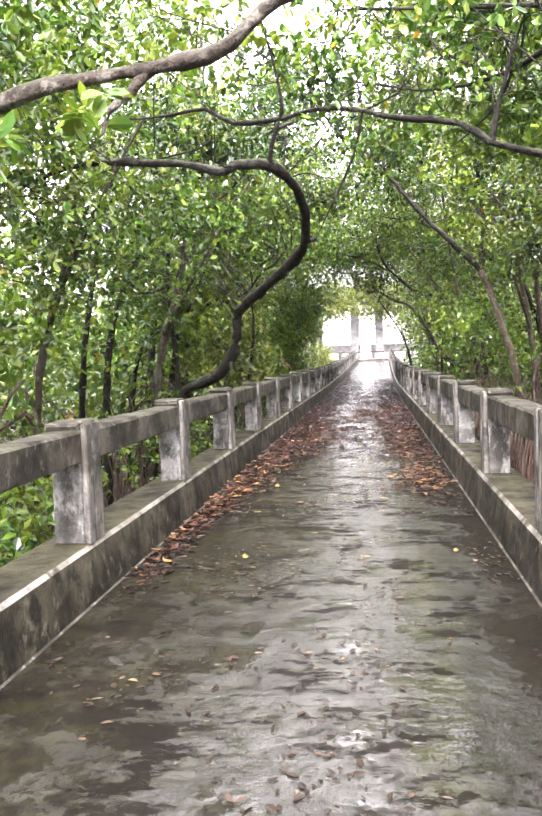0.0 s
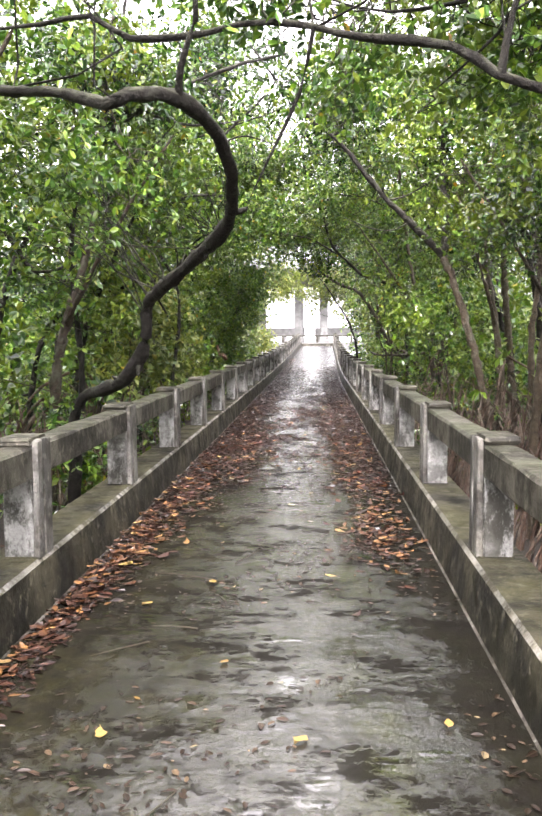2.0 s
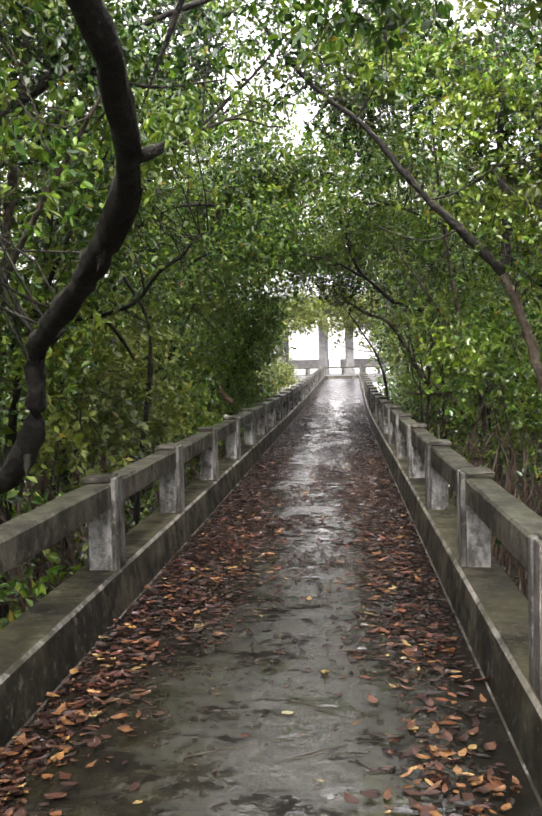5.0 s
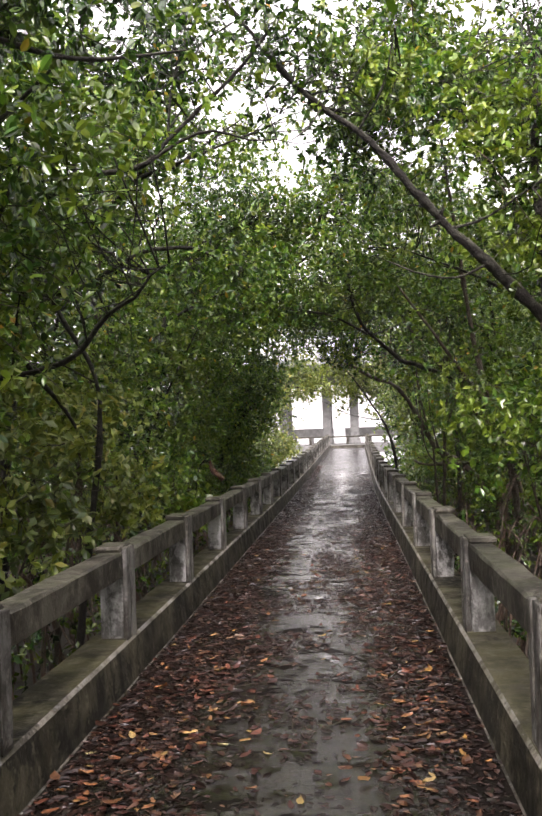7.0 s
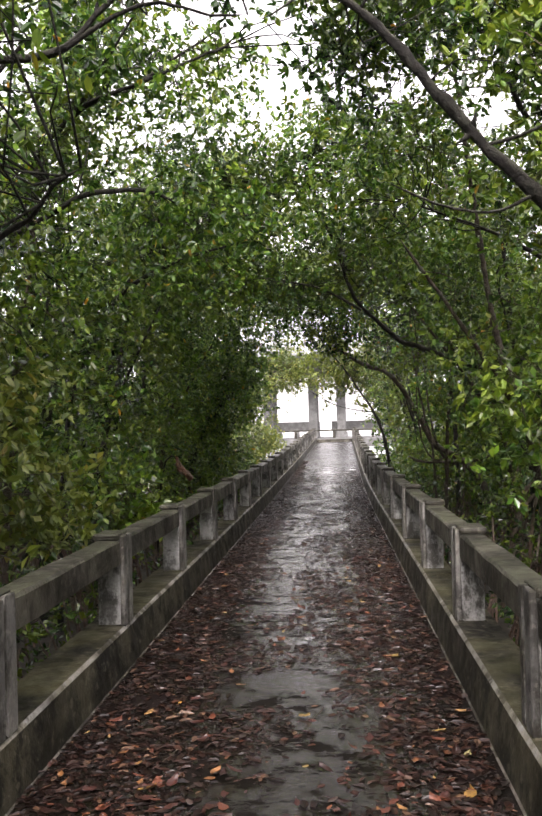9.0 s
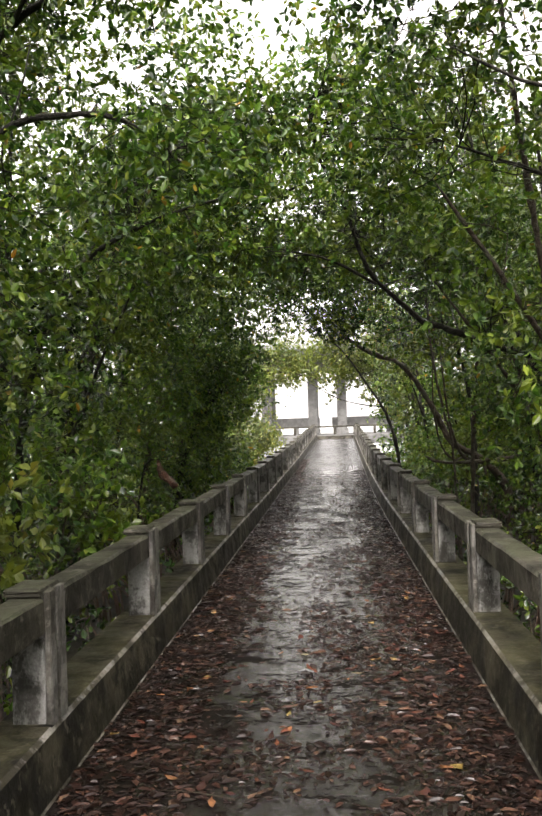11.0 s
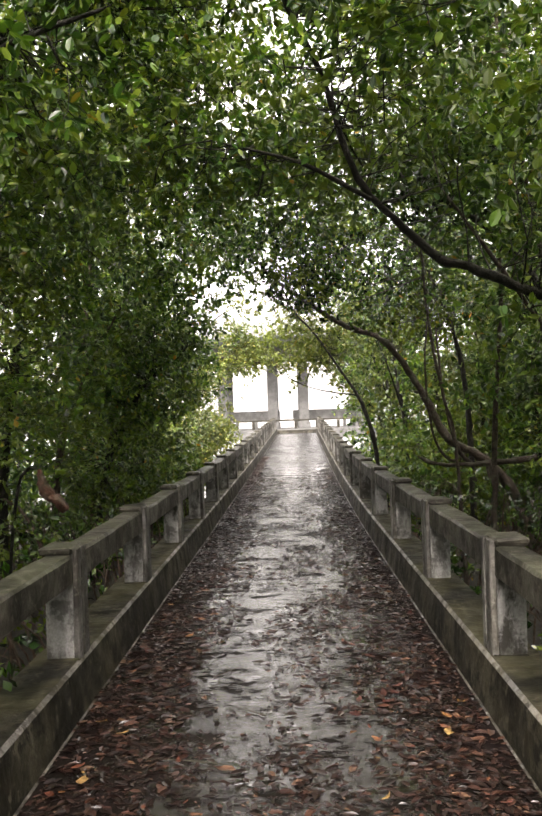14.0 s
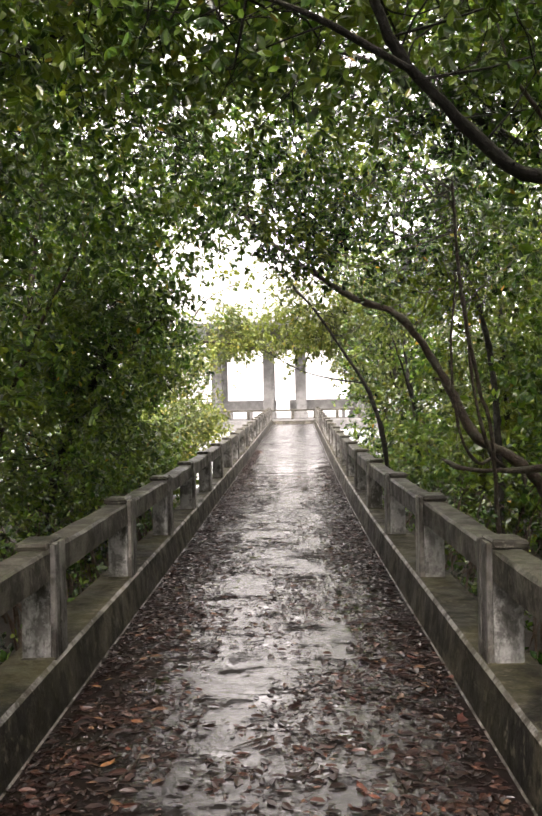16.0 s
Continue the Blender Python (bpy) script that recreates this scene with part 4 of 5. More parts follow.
for n, (x, y, r, leaf) in enumerate([(2.6, 31.5, 0.75, LEAF_MID), (2.9, 34.5, 0.85, LEAF_BRIGHT), (3.3, 38.0, 1.0, LEAF_MID), (3.0, 29.0, 0.8, LEAF_MID), (-2.5, 34.2, 0.75, LEAF_BRIGHT), (-3.3, 38.2, 1.0, LEAF_MID)]):
    tree("mangrove_bush", [([(x, y, -1.2), (x, y, 0.0), (x + 0.1, y, 0.8)], 0.035, 0.01)], [((x, y, 0.3), (r, 1.3, 0.95), 90)], leaf, BARK_BROWN, 140 + n,
         "low green mangrove bush beside the railing", size=0.12, per=24, category="bush", clear=False)

# high crowns that close the tunnel over the middle of the walk
tree("mangrove_tree", [
    ([(-3.4, 22.0, -0.9), (-3.2, 21.9, 1.6), (-2.6, 21.8, 3.0), (-1.6, 21.7, 3.7), (-0.6, 21.6, 4.2), (0.3, 21.6, 4.6)], 0.08, 0.015),
    ([(-2.6, 21.8, 3.0), (-2.3, 22.4, 3.8), (-2.0, 22.9, 4.8)], 0.03, 0.01)],
    [((-0.9, 21.6, 4.1), (1.5, 1.1, 0.9), 150), ((-2.4, 22.0, 4.0), (1.2, 1.3, 1.1), 120), ((-2.3, 21.8, 2.2), (0.9, 1.2, 1.2), 110)],
    LEAF_MID, BARK_DARK, 40, "tall mangrove tree whose crown closes over the walkway")
tree("mangrove_tree", [
    ([(3.6, 23.0, -0.9), (3.3, 23.0, 1.6), (2.6, 23.0, 3.0), (1.6, 23.0, 3.8), (0.6, 23.0, 4.3), (-0.2, 23.1, 4.6)], 0.075, 0.015)],
    [((0.7, 23.0, 4.2), (1.4, 1.0, 0.8), 130), ((2.3, 23.0, 4.2), (1.2, 1.2, 1.1), 110), ((0.0, 26.5, 4.3), (1.6, 1.3, 0.8), 90), ((0.7, 25.0, 3.7), (0.9, 0.9, 0.5), 50), ((1.6, 22.6, 3.7), (0.8, 0.8, 0.6), 40)],
    LEAF_DEEP, BARK_DARK, 41, "tall mangrove tree reaching over the walkway")
tree("mangrove_tree", [
    ([(-2.9, 10.6, -0.9), (-2.8, 10.7, 1.4), (-2.2, 10.9, 2.8), (-1.4, 11.0, 3.5), (-0.6, 11.1, 3.9), (0.1, 11.2, 4.1)], 0.06, 0.012),
    ([(-1.4, 11.0, 3.5), (-0.9, 11.2, 3.4), (-0.3, 11.4, 3.5)], 0.018, 0.006),
    ([(-2.2, 10.9, 2.8), (-1.6, 11.3, 3.0), (-1.0, 11.5, 3.6)], 0.022, 0.007)],
    [((-1.1, 11.2, 4.1), (1.2, 0.8, 0.6), 70), ((-1.0, 10.4, 3.7), (0.8, 0.7, 0.4), 40), ((-2.3, 10.8, 3.4), (1.0, 1.2, 1.0), 80)],
    LEAF_DEEP, BARK_DARK, 42, "mangrove tree with fine dark twigs over the walkway")
tree("mangrove_tree", [
    ([(3.3, 9.0, -0.9), (3.1, 9.0, 1.4), (2.6, 9.0, 2.9), (1.7, 9.0, 3.6), (0.7, 9.0, 4.2)], 0.06, 0.012)],
    [((1.0, 8.8, 4.3), (1.3, 1.2, 0.6), 60), ((2.5, 9.0, 3.2), (0.9, 1.2, 1.2), 90), ((1.1, 9.6, 3.3), (0.9, 0.7, 0.3), 40)],
    LEAF_MID, BARK_BROWN, 43, "mangrove tree with sunlit leaves over the walkway")
tree("mangrove_tree", [
    ([(-3.5, 17.4, -0.9), (-3.3, 17.2, 1.8), (-2.6, 16.8, 3.6), (-1.9, 16.5, 4.3), (-1.2, 16.3, 4.5), (-0.4, 16.1, 4.7)], 0.06, 0.012),
    ([(-1.9, 16.5, 4.3), (-1.5, 16.1, 4.6), (-1.0, 15.8, 5.1)], 0.02, 0.007), ([(-1.4, 16.35, 4.42), (-1.0, 16.5, 4.75), (-0.5, 16.6, 5.1)], 0.018, 0.006)],
    [((-1.3, 16.2, 4.85), (1.15, 1.2, 0.5), 120), ((-2.7, 16.8, 4.2), (0.9, 1.2, 1.0), 90), ((0.7, 16.2, 4.9), (0.7, 0.7, 0.5), 24)],
    LEAF_MID, BARK_DARK, 46, "mangrove tree with fine twigs high over the walkway")
tree("mangrove_tree", [
    ([(3.1, 5.0, -0.9), (3.0, 5.0, 1.4), (2.5, 5.3, 2.7), (1.8, 5.8, 3.1), (1.0, 6.2, 3.3), (0.2, 6.6, 3.5)], 0.05, 0.01),
    ([(1.8, 5.8, 3.1), (1.4, 6.6, 3.0), (0.9, 7.3, 3.1), (0.4, 7.7, 3.3)], 0.022, 0.006),
    ([(2.3, 5.4, 2.8), (2.0, 6.4, 2.9), (1.6, 7.4, 3.0)], 0.02, 0.006),
    ([(1.4, 6.6, 3.0), (1.3, 6.8, 2.8), (1.0, 7.2, 2.6)], 0.01, 0.004)],
    [((1.5, 6.7, 3.15), (1.0, 1.0, 0.4), 70), ((0.6, 7.0, 3.35), (0.9, 0.9, 0.35), 46), ((1.2, 5.2, 3.1), (0.9, 0.7, 0.3), 36), ((1.3, 7.4, 2.85), (0.7, 0.5, 0.25), 40), ((-0.1, 7.3, 3.15), (0.5, 0.5, 0.3), 30)],
    LEAF_MID, BARK_DARK, 47, "mangrove tree with fine leafy twigs over the walkway", per=26)
tree("mangrove_tree", [
    ([(3.9, 15.8, -0.9), (3.7, 15.8, 2.0), (3.0, 15.7, 3.9), (2.0, 15.6, 4.9), (1.0, 15.6, 5.3)], 0.07, 0.012),
    ([(2.6, 15.7, 4.4), (1.9, 16.0, 4.6), (1.2, 16.2, 4.9)], 0.02, 0.006)],
    [((2.2, 15.7, 5.1), (1.2, 0.9, 0.6), 55), ((0.6, 15.9, 4.4), (0.7, 0.7, 0.5), 56), ((1.3, 15.9, 5.0), (0.7, 0.7, 0.5), 30)],
    LEAF_DEEP, BARK_DARK, 48, "tall mangrove tree with dark leaves over the walkway", per=30)
tree("mangrove_tree", [
    ([(-2.8, 18.6, -0.9), (-2.6, 18.5, 1.6), (-2.0, 18.2, 2.8), (-1.3, 18.0, 3.2), (-0.6, 17.8, 3.35)], 0.055, 0.01),
    ([(-2.0, 18.2, 2.8), (-1.9, 19.2, 3.6), (-1.7, 20.0, 4.4)], 0.024, 0.008)],
    [((-0.95, 17.8, 3.2), (0.8, 0.7, 0.3), 22), ((-1.9, 17.9, 3.0), (0.7, 0.9, 0.7), 30), ((-1.6, 20.3, 4.5), (1.0, 0.9, 0.5), 70), ((-1.3, 20.2, 3.3), (0.7, 0.7, 0.5), 50), ((-0.3, 21.0, 4.5), (1.0, 0.7, 0.4), 50), ((0.1, 20.7, 3.45), (1.2, 0.6, 0.3), 44), ((-1.1, 22.8, 3.1), (0.8, 0.7, 0.55), 60), ((-0.9, 26.0, 3.6), (0.9, 0.8, 0.7), 60), ((1.0, 18.4, 3.7), (0.8, 0.7, 0.5), 30)],
    LEAF_MID, BARK_DARK, 49, "mangrove tree with bright leaves beside the walkway")
tree("shore_tree", [([(-2.7, 40.0, -1.2), (-2.65, 40.0, 0.8), (-2.5, 40.0, 2.0), (-2.2, 40.0, 3.0)], 0.05, 0.012)],
     [((-2.35, 40.0, 2.0), (0.65, 0.8, 1.1), 70), ((-3.2, 40.5, 1.4), (0.9, 0.9, 1.3), 90)], LEAF_BRIGHT, BARK_BROWN, 57, "light yellow-green tree beside the walkway near the shore", size=0.11, clear=False)
tree("mangrove_shrub_tree", [([(-2.4, 29.6, -0.9), (-2.3, 29.6, 0.8), (-2.0, 29.5, 1.8), (-1.7, 29.5, 2.5)], 0.04, 0.012)],
     [((-1.75, 29.5, 2.3), (0.7, 0.9, 0.8), 120), ((-2.1, 29.5, 1.0), (0.7, 1.0, 0.9), 50)], LEAF_MID, BARK_DARK, 56, "light green mangrove shrub beside the railing")
for n, (x, y, z, r, k) in enumerate([(-1.75, 12.5, 1.1, 0.5, 50), (-1.9, 14.6, 1.2, 0.6, 60), (-1.8, 10.3, 0.35, 0.45, 30), (-2.1, 12.9, 1.9, 0.5, 45), (2.05, 15.0, 1.5, 0.5, 45), (2.35, 16.8, 1.7, 0.55, 45), (2.9, 15.6, 0.7, 0.5, 30), (-1.75, 17.4, 0.9, 0.5, 40)]):
    sg = 1 if x > 0 else -1
    tree("mangrove_bush", [([(x + sg * 0.4, y, -0.9), (x + sg * 0.3, y, 0.0), (x + sg * 0.1, y, z)], 0.025, 0.008), ([(x + sg * 0.4, y, -0.6), (x, y + 0.3, z - 0.2)], 0.016, 0.006)],
         [((x, y, z), (r, 0.85, r * 1.1), k)], (LEAF_MID, LEAF_BRIGHT)[n in (0, 1, 3)], BARK_BROWN, 80 + n, "young mangrove bush with fresh green leaves by the railing", size=0.1, per=22, category="bush")
tree("mangrove_tree", [
    ([(3.3, 21.8, -0.9), (3.1, 21.8, 1.6), (2.6, 21.7, 3.0), (1.9, 21.5, 3.9), (1.4, 21.4, 4.4)], 0.05, 0.012)],
    [((1.9, 21.5, 3.8), (0.9, 0.9, 0.7), 80)], LEAF_MID, BARK_DARK, 58, "leafy mangrove tree over the railing")
tree("mangrove_tree", [
    ([(3.0, 27.6, -0.9), (2.9, 27.6, 2.0), (2.3, 27.4, 3.8), (1.6, 27.2, 4.8)], 0.06, 0.014)],
    [((1.7, 27.2, 4.7), (1.4, 1.0, 1.0), 70), ((2.6, 27.4, 3.4), (0.8, 0.9, 0.9), 40)], LEAF_DEEP, BARK_DARK, 59, "tall mangrove tree near the shore", size=0.12)
tree("mangrove_tree", [
    ([(-3.9, 25.0, -0.9), (-3.8, 25.0, 2.0), (-3.4, 25.0, 3.8), (-3.1, 25.0, 4.8)], 0.06, 0.014)],
    [((-3.3, 25.0, 4.2), (1.0, 1.2, 1.1), 80), ((-3.4, 28.0, 3.2), (0.9, 1.2, 1.2), 60)], LEAF_DEEP, BARK_DARK, 60, "tall dark mangrove tree behind the railing", size=0.11)
# light-leaved tree before the pavilion
tree("shore_tree", [
    ([(-5.2, 43.0, -1.3), (-5.0, 43.0, 1.5), (-4.2, 43.0, 3.2), (-2.8, 43.0, 3.5), (-1.4, 43.0, 3.4), (0.2, 43.0, 3.0)], 0.1, 0.015),
    ([(-2.8, 43.0, 4.0), (-2.2, 43.0, 4.8), (-1.2, 43.0, 5.3)], 0.03, 0.01)],
    [((-1.6, 43.0, 3.7), (1.5, 1.0, 0.9), 110), ((0.2, 43.0, 3.8), (1.6, 0.8, 0.75), 90), ((-4.0, 43.0, 3.2), (1.3, 1.2, 1.5), 90), ((2.0, 43.0, 3.6), (0.8, 0.8, 1.0), 50)],
    LEAF_BRIGHT, BARK_BROWN, 44, "light green tree hanging before the pavilion", size=0.13, clear=False)
tree("shore_tree", [([(4.4, 36.0, -1.2), (4.0, 36.0, 1.5), (3.2, 36.0, 3.0), (2.2, 36.0, 3.9)], 0.08, 0.02)],
    [((2.9, 36.0, 2.6), (1.1, 1.4, 1.4), 80), ((1.9, 36.0, 4.0), (1.1, 1.0, 0.7), 40)], LEAF_BRIGHT, BARK_BROWN, 45, "light green tree near the shore end", size=0.12)


for n, (x, y, r, leaf) in enumerate([(-2.5, 28.5, 1.1, LEAF_MID), (-2.9, 31.0, 1.1, LEAF_MID), (-3.3, 33.6, 1.2, LEAF_MID), (-3.9, 37.0, 1.3, LEAF_MID), (-5.2, 40.0, 1.6, LEAF_MID)]):
    tree("mangrove_bush", [([(x, y, -1.0), (x + 0.1, y, 0.2), (x + 0.2, y, 1.0)], 0.04, 0.012)], [((x, y, 0.4), (r, 1.6, 1.15), 120)], leaf, BARK_DARK, 50 + n,
         "low dense mangrove bush beside the railing", size=0.13, per=27, category="bush")
for n, (x, y, h, leaf) in enumerate([(4.2, 27.5, 4.6, LEAF_MID), (4.0, 30.5, 4.8, LEAF_BRIGHT), (3.6, 33.0, 4.4, LEAF_MID), (5.6, 25.0, 4.8, LEAF_MID), (5.8, 29.5, 4.8, LEAF_DEEP), (4.6, 22.5, 4.4, LEAF_MID)]):
    tree("mangrove_tree", [([(x, y, -0.9), (x - 0.2, y, 1.5), (x - 0.3, y, h)], 0.06, 0.015)], [((x, y, 2.8), (1.3, 1.6, 1.8), 100), ((x, y, 0.5), (1.3, 1.6, 1.2), 80)], leaf, BARK_DARK, 70 + n,
         "leafy mangrove tree behind the leaning stems", size=0.135, per=24)


# the rows of mangroves that line the walk
def prop_roots(top, x, y, sgn, rng):
    """Stilt roots that arch from the stem down into the mud."""
    for _ in range(rng.integers(4, 8)):
        a = rng.uniform(0, 2 * math.pi)
        r, h = rng.uniform(0.4, 0.95), rng.uniform(0.2, 1.0)
        pts = [(0, 0, 0.9 + h), (math.cos(a) * r * 0.55, math.sin(a) * r * 0.55, 0.75 + h * 0.8), (math.cos(a) * r * 0.92, math.sin(a) * r * 0.92, 0.4), (math.cos(a) * r, math.sin(a) * r, -0.15)]
        if not (LEFT - 0.35 < x + pts[2][0] < RIGHT + 0.35):
            p = curve_points(pts, 0.15)
            part("prop_root", mesh_from("prop_root", *tube(p, np.linspace(0.02, 0.013, len(p)), 5, 0.08, rng), BARK_ROOT, True), top)


rows_rng = np.random.default_rng(5)
n = 0
for sgn in (-1, 1):
    for depth, pitch in ((2.75, 2.1), (4.9, 3.0)):
        y = -10.0
        while y < (31 if sgn < 0 else 43):
            x = 0.08 + drift(y) + sgn * (depth + rows_rng.uniform(-0.35, 0.35))
            yy = y + rows_rng.uniform(-0.5, 0.5)
            lean = -sgn * rows_rng.uniform(0.2, 0.9)
            h = rows_rng.uniform(4.4, 5.6)
            inner = depth < 4
            if inner and sgn > 0 and 21.5 < yy < 31:
                x += 1.6
            if inner and sgn > 0 and 4.0 < yy < 14.0:
                x += 0.5
            size = (0.085 if 0 < yy < 27 else 0.13) if inner else 0.16
            k = (1.0 if 0 < yy < 27 else 0.5 if yy > 0 else 0.2) if inner else (0.22 if yy > 0 else 0.12)
            if sgn < 0 and 8 < yy < 20:
                k *= 0.72
            if sgn > 0:
                k *= 0.62 if yy < 21 else 0.8
            limbs = [([(x, yy, -0.9), (x + lean * 0.2, yy, 1.0), (x + lean * 0.6, yy + 0.2, 2.5), (x + lean, yy + 0.3, h)], rows_rng.uniform(0.04, 0.075), 0.015),
                     ([(x + lean * 0.3, yy, 1.4), (x + lean * 1.0, yy - 0.5, 2.2), (x + lean * 1.8, yy - 0.8, 3.1)], 0.03, 0.01)]
            bare = sgn > 0 and 7 < yy < 17
            crowns = [((x + lean * 0.5, yy, 3.0 if bare else 2.5), (1.15, 1.4, 1.0 if bare else 1.35), int((80 if bare else 100) * k)), ((x + lean * 1.3, yy + 0.3, h - 0.6), (1.7, 1.6, 0.95), int((40 if sgn < 0 and 8 < yy < 20 else 64 if sgn < 0 and 11 < yy < 27 else 98) * k)),
                      ((x - sgn * 0.2, yy, 0.6), (0.9, 1.4, 1.1), int((0 if bare else 10 if yy < 13 else 30) * k))]
            leaf = (LEAF_MID, LEAF_DEEP)[int(rows_rng.random() < (0.12 if y < 9 else 0.18))]
            t = tree("mangrove_tree", limbs, crowns, leaf, (BARK_TAN if sgn > 0 and yy < 18 else BARK_DARK) if rows_rng.random() < 0.6 else BARK_BROWN, 100 + n, "leafy mangrove tree growing in the mud beside the walkway", size=size)
            if inner and 2 < yy < 24:
                prop_roots(t, x, yy, sgn, rows_rng)
            n += 1
            y += pitch * rows_rng.uniform(0.85, 1.15)


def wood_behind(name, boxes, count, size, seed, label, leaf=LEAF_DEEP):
    """The depth of the wood behind the first rows, as sprays of leaves."""
    rng = np.random.default_rng(seed)
    out = []
    for x0, x1, y0, y1, z0, z1, share in boxes:
        made = 0
        while made < count * share:
            c = np.array([rng.uniform(x0, x1), rng.uniform(y0, y1), z0 + (z1 - z0) * rng.random() ** 0.8])
            if noise.noise(Vector(c) * 0.55) < -0.3:
                continue
            out.append(clump_leaves(c, np.array([0, 0, 0.3]), 48, 1.0, size, rng, False))
            made += 1
    return tagged(new(name, mesh_from(name, *joined(out), leaf)), label, "woodland", kind="stuff")


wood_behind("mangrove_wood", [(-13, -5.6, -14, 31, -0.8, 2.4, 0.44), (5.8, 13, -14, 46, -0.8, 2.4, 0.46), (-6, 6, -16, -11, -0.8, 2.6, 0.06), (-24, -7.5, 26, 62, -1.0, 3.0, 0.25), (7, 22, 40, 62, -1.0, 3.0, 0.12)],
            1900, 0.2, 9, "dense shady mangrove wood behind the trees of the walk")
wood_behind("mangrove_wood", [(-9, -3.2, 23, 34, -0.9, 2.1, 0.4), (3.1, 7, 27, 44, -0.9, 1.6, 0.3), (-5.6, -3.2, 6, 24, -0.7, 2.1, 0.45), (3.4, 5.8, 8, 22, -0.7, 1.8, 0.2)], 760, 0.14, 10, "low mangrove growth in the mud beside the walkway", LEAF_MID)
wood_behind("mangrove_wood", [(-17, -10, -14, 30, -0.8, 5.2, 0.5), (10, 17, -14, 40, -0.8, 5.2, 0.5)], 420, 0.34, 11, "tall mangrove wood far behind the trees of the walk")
for sgn in (-1, 1):
    under_rng = np.random.default_rng(60 + sgn)
    under = []
    for _ in range(1300):
        yy = under_rng.uniform(1, 31)
        xx = 0.08 + sgn * (1.42 + 3.2 * under_rng.random() ** 1.3)
        zz = -0.75 + 1.25 * under_rng.random() ** 1.4
        if noise.noise((xx * 0.8, yy * 0.8, zz + 9)) < ((0.2 if sgn < 0 else 0.42) if yy < 13 else -0.1 if sgn > 0 else -0.2):
            continue
        under.append(clump_leaves(np.array([xx, yy, zz]), np.array([0, 0, 0.4]), 24, 0.36, 0.07, under_rng, False))
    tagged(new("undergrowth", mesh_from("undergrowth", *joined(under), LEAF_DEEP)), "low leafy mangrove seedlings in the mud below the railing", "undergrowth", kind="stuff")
    sticks = []
    for k in range(620 if sgn < 0 else 980):
        yy, xx = under_rng.uniform(*((1, 31) if k < 620 else (4.5, 15))), 0.08 + sgn * (1.4 + (3.0 if k < 620 else 1.7) * under_rng.random())
        a, r, h = under_rng.uniform(0, 6.28), under_rng.uniform(0.2, 0.8), under_rng.uniform(0.4, 1.6 if yy < 15 else 1.3)
        dx, dy = abs(math.cos(a)) * r * sgn, math.sin(a) * r
        p = curve_points([(xx, yy, -0.85), (xx + dx * 0.2, yy + dy * 0.2, -0.85 + h * 0.6), (xx + dx * 0.6, yy + dy * 0.6, -0.85 + h), (xx + dx, yy + dy, -0.85 + h * 0.8)], 0.2)
        sticks.append(tube(p, np.linspace(0.014, 0.005, len(p)), 4))
    tagged(new("root_tangle", mesh_from("root_tangle", *joined(sticks), BARK_ROOT, True)), "tangle of thin reddish roots and dead sticks in the mud", "roots", kind="stuff")

# snapped red-brown branch beside the railing
snag = tagged(new("broken_branch"), "snapped reddish-brown branch end on a thin dead stem beside the railing", "branch")
snag.location = (-1.5, 20.0, 0.78)
sp = curve_points([(-0.16, 0.05, 0.3), (-0.12, 0.02, 0.18), (-0.06, 0.0, 0.1), (0.02, 0.0, 0.04), (0.06, 0.0, 0.01)], 0.03)
part("stub", mesh_from("stub", *tube(sp, 0.014 + 0.026 * np.sin(np.linspace(0, 2.4, len(sp))), 8, 0.3, np.random.default_rng(2)), BARK_RED, True), snag)
sp = curve_points([(-0.5, 0.3, -1.5), (-0.45, 0.25, -0.4), (-0.32, 0.14, 0.25), (-0.16, 0.05, 0.3)], 0.1)
part("stem", mesh_from("stem", *tube(sp, np.linspace(0.016, 0.012, len(sp)), 6), BARK_DARK, True), snag)


# ---- pavilion over the water at the shore end ----
def plain_box(name, parent, x0, x1, y0, y1, z0, z1, mat, bevel=0.02, label=""):
    return part(name, bm_mesh(name, box_bm(x0, x1, y0, y1, z0, z1, bevel), mat), parent, label)


pavilion = tagged(new("pavilion"), "pale concrete pavilion with columns and a grey roof over the water", "pavilion")
PX, PZ = drift(END) + 0.08, rise(END)
plain_box("threshold_step", pavilion, PX - 1.05, PX + 1.05, END - 0.12, END - 0.002, PZ - 0.2, PZ + 0.15, RAIL)
plain_box("floor_slab", pavilion, PX - 5, PX + 5, END, END + 12, PZ - 0.3, PZ + 0.16, PAVILION)
for cx in (-4.09, -1.27, 0.5, 3.75):
    for cy in (END + 7, END + 11.5):
        plain_box("column", pavilion, PX + cx - 0.28, PX + cx + 0.28, cy - 0.28, cy + 0.28, PZ + 0.16, 4.88, PAVILION)
        plain_box("column_plinth", pavilion, PX + cx - 0.36, PX + cx + 0.36, cy - 0.36, cy + 0.36, PZ + 0.158, PZ + 0.5, PAVILION)
for cy in (END + 7, END + 11.5):
    plain_box("lintel", pavilion, PX - 4.6, PX + 4.6, cy - 0.25, cy + 0.25, 4.882, 5.645, PAVILION)
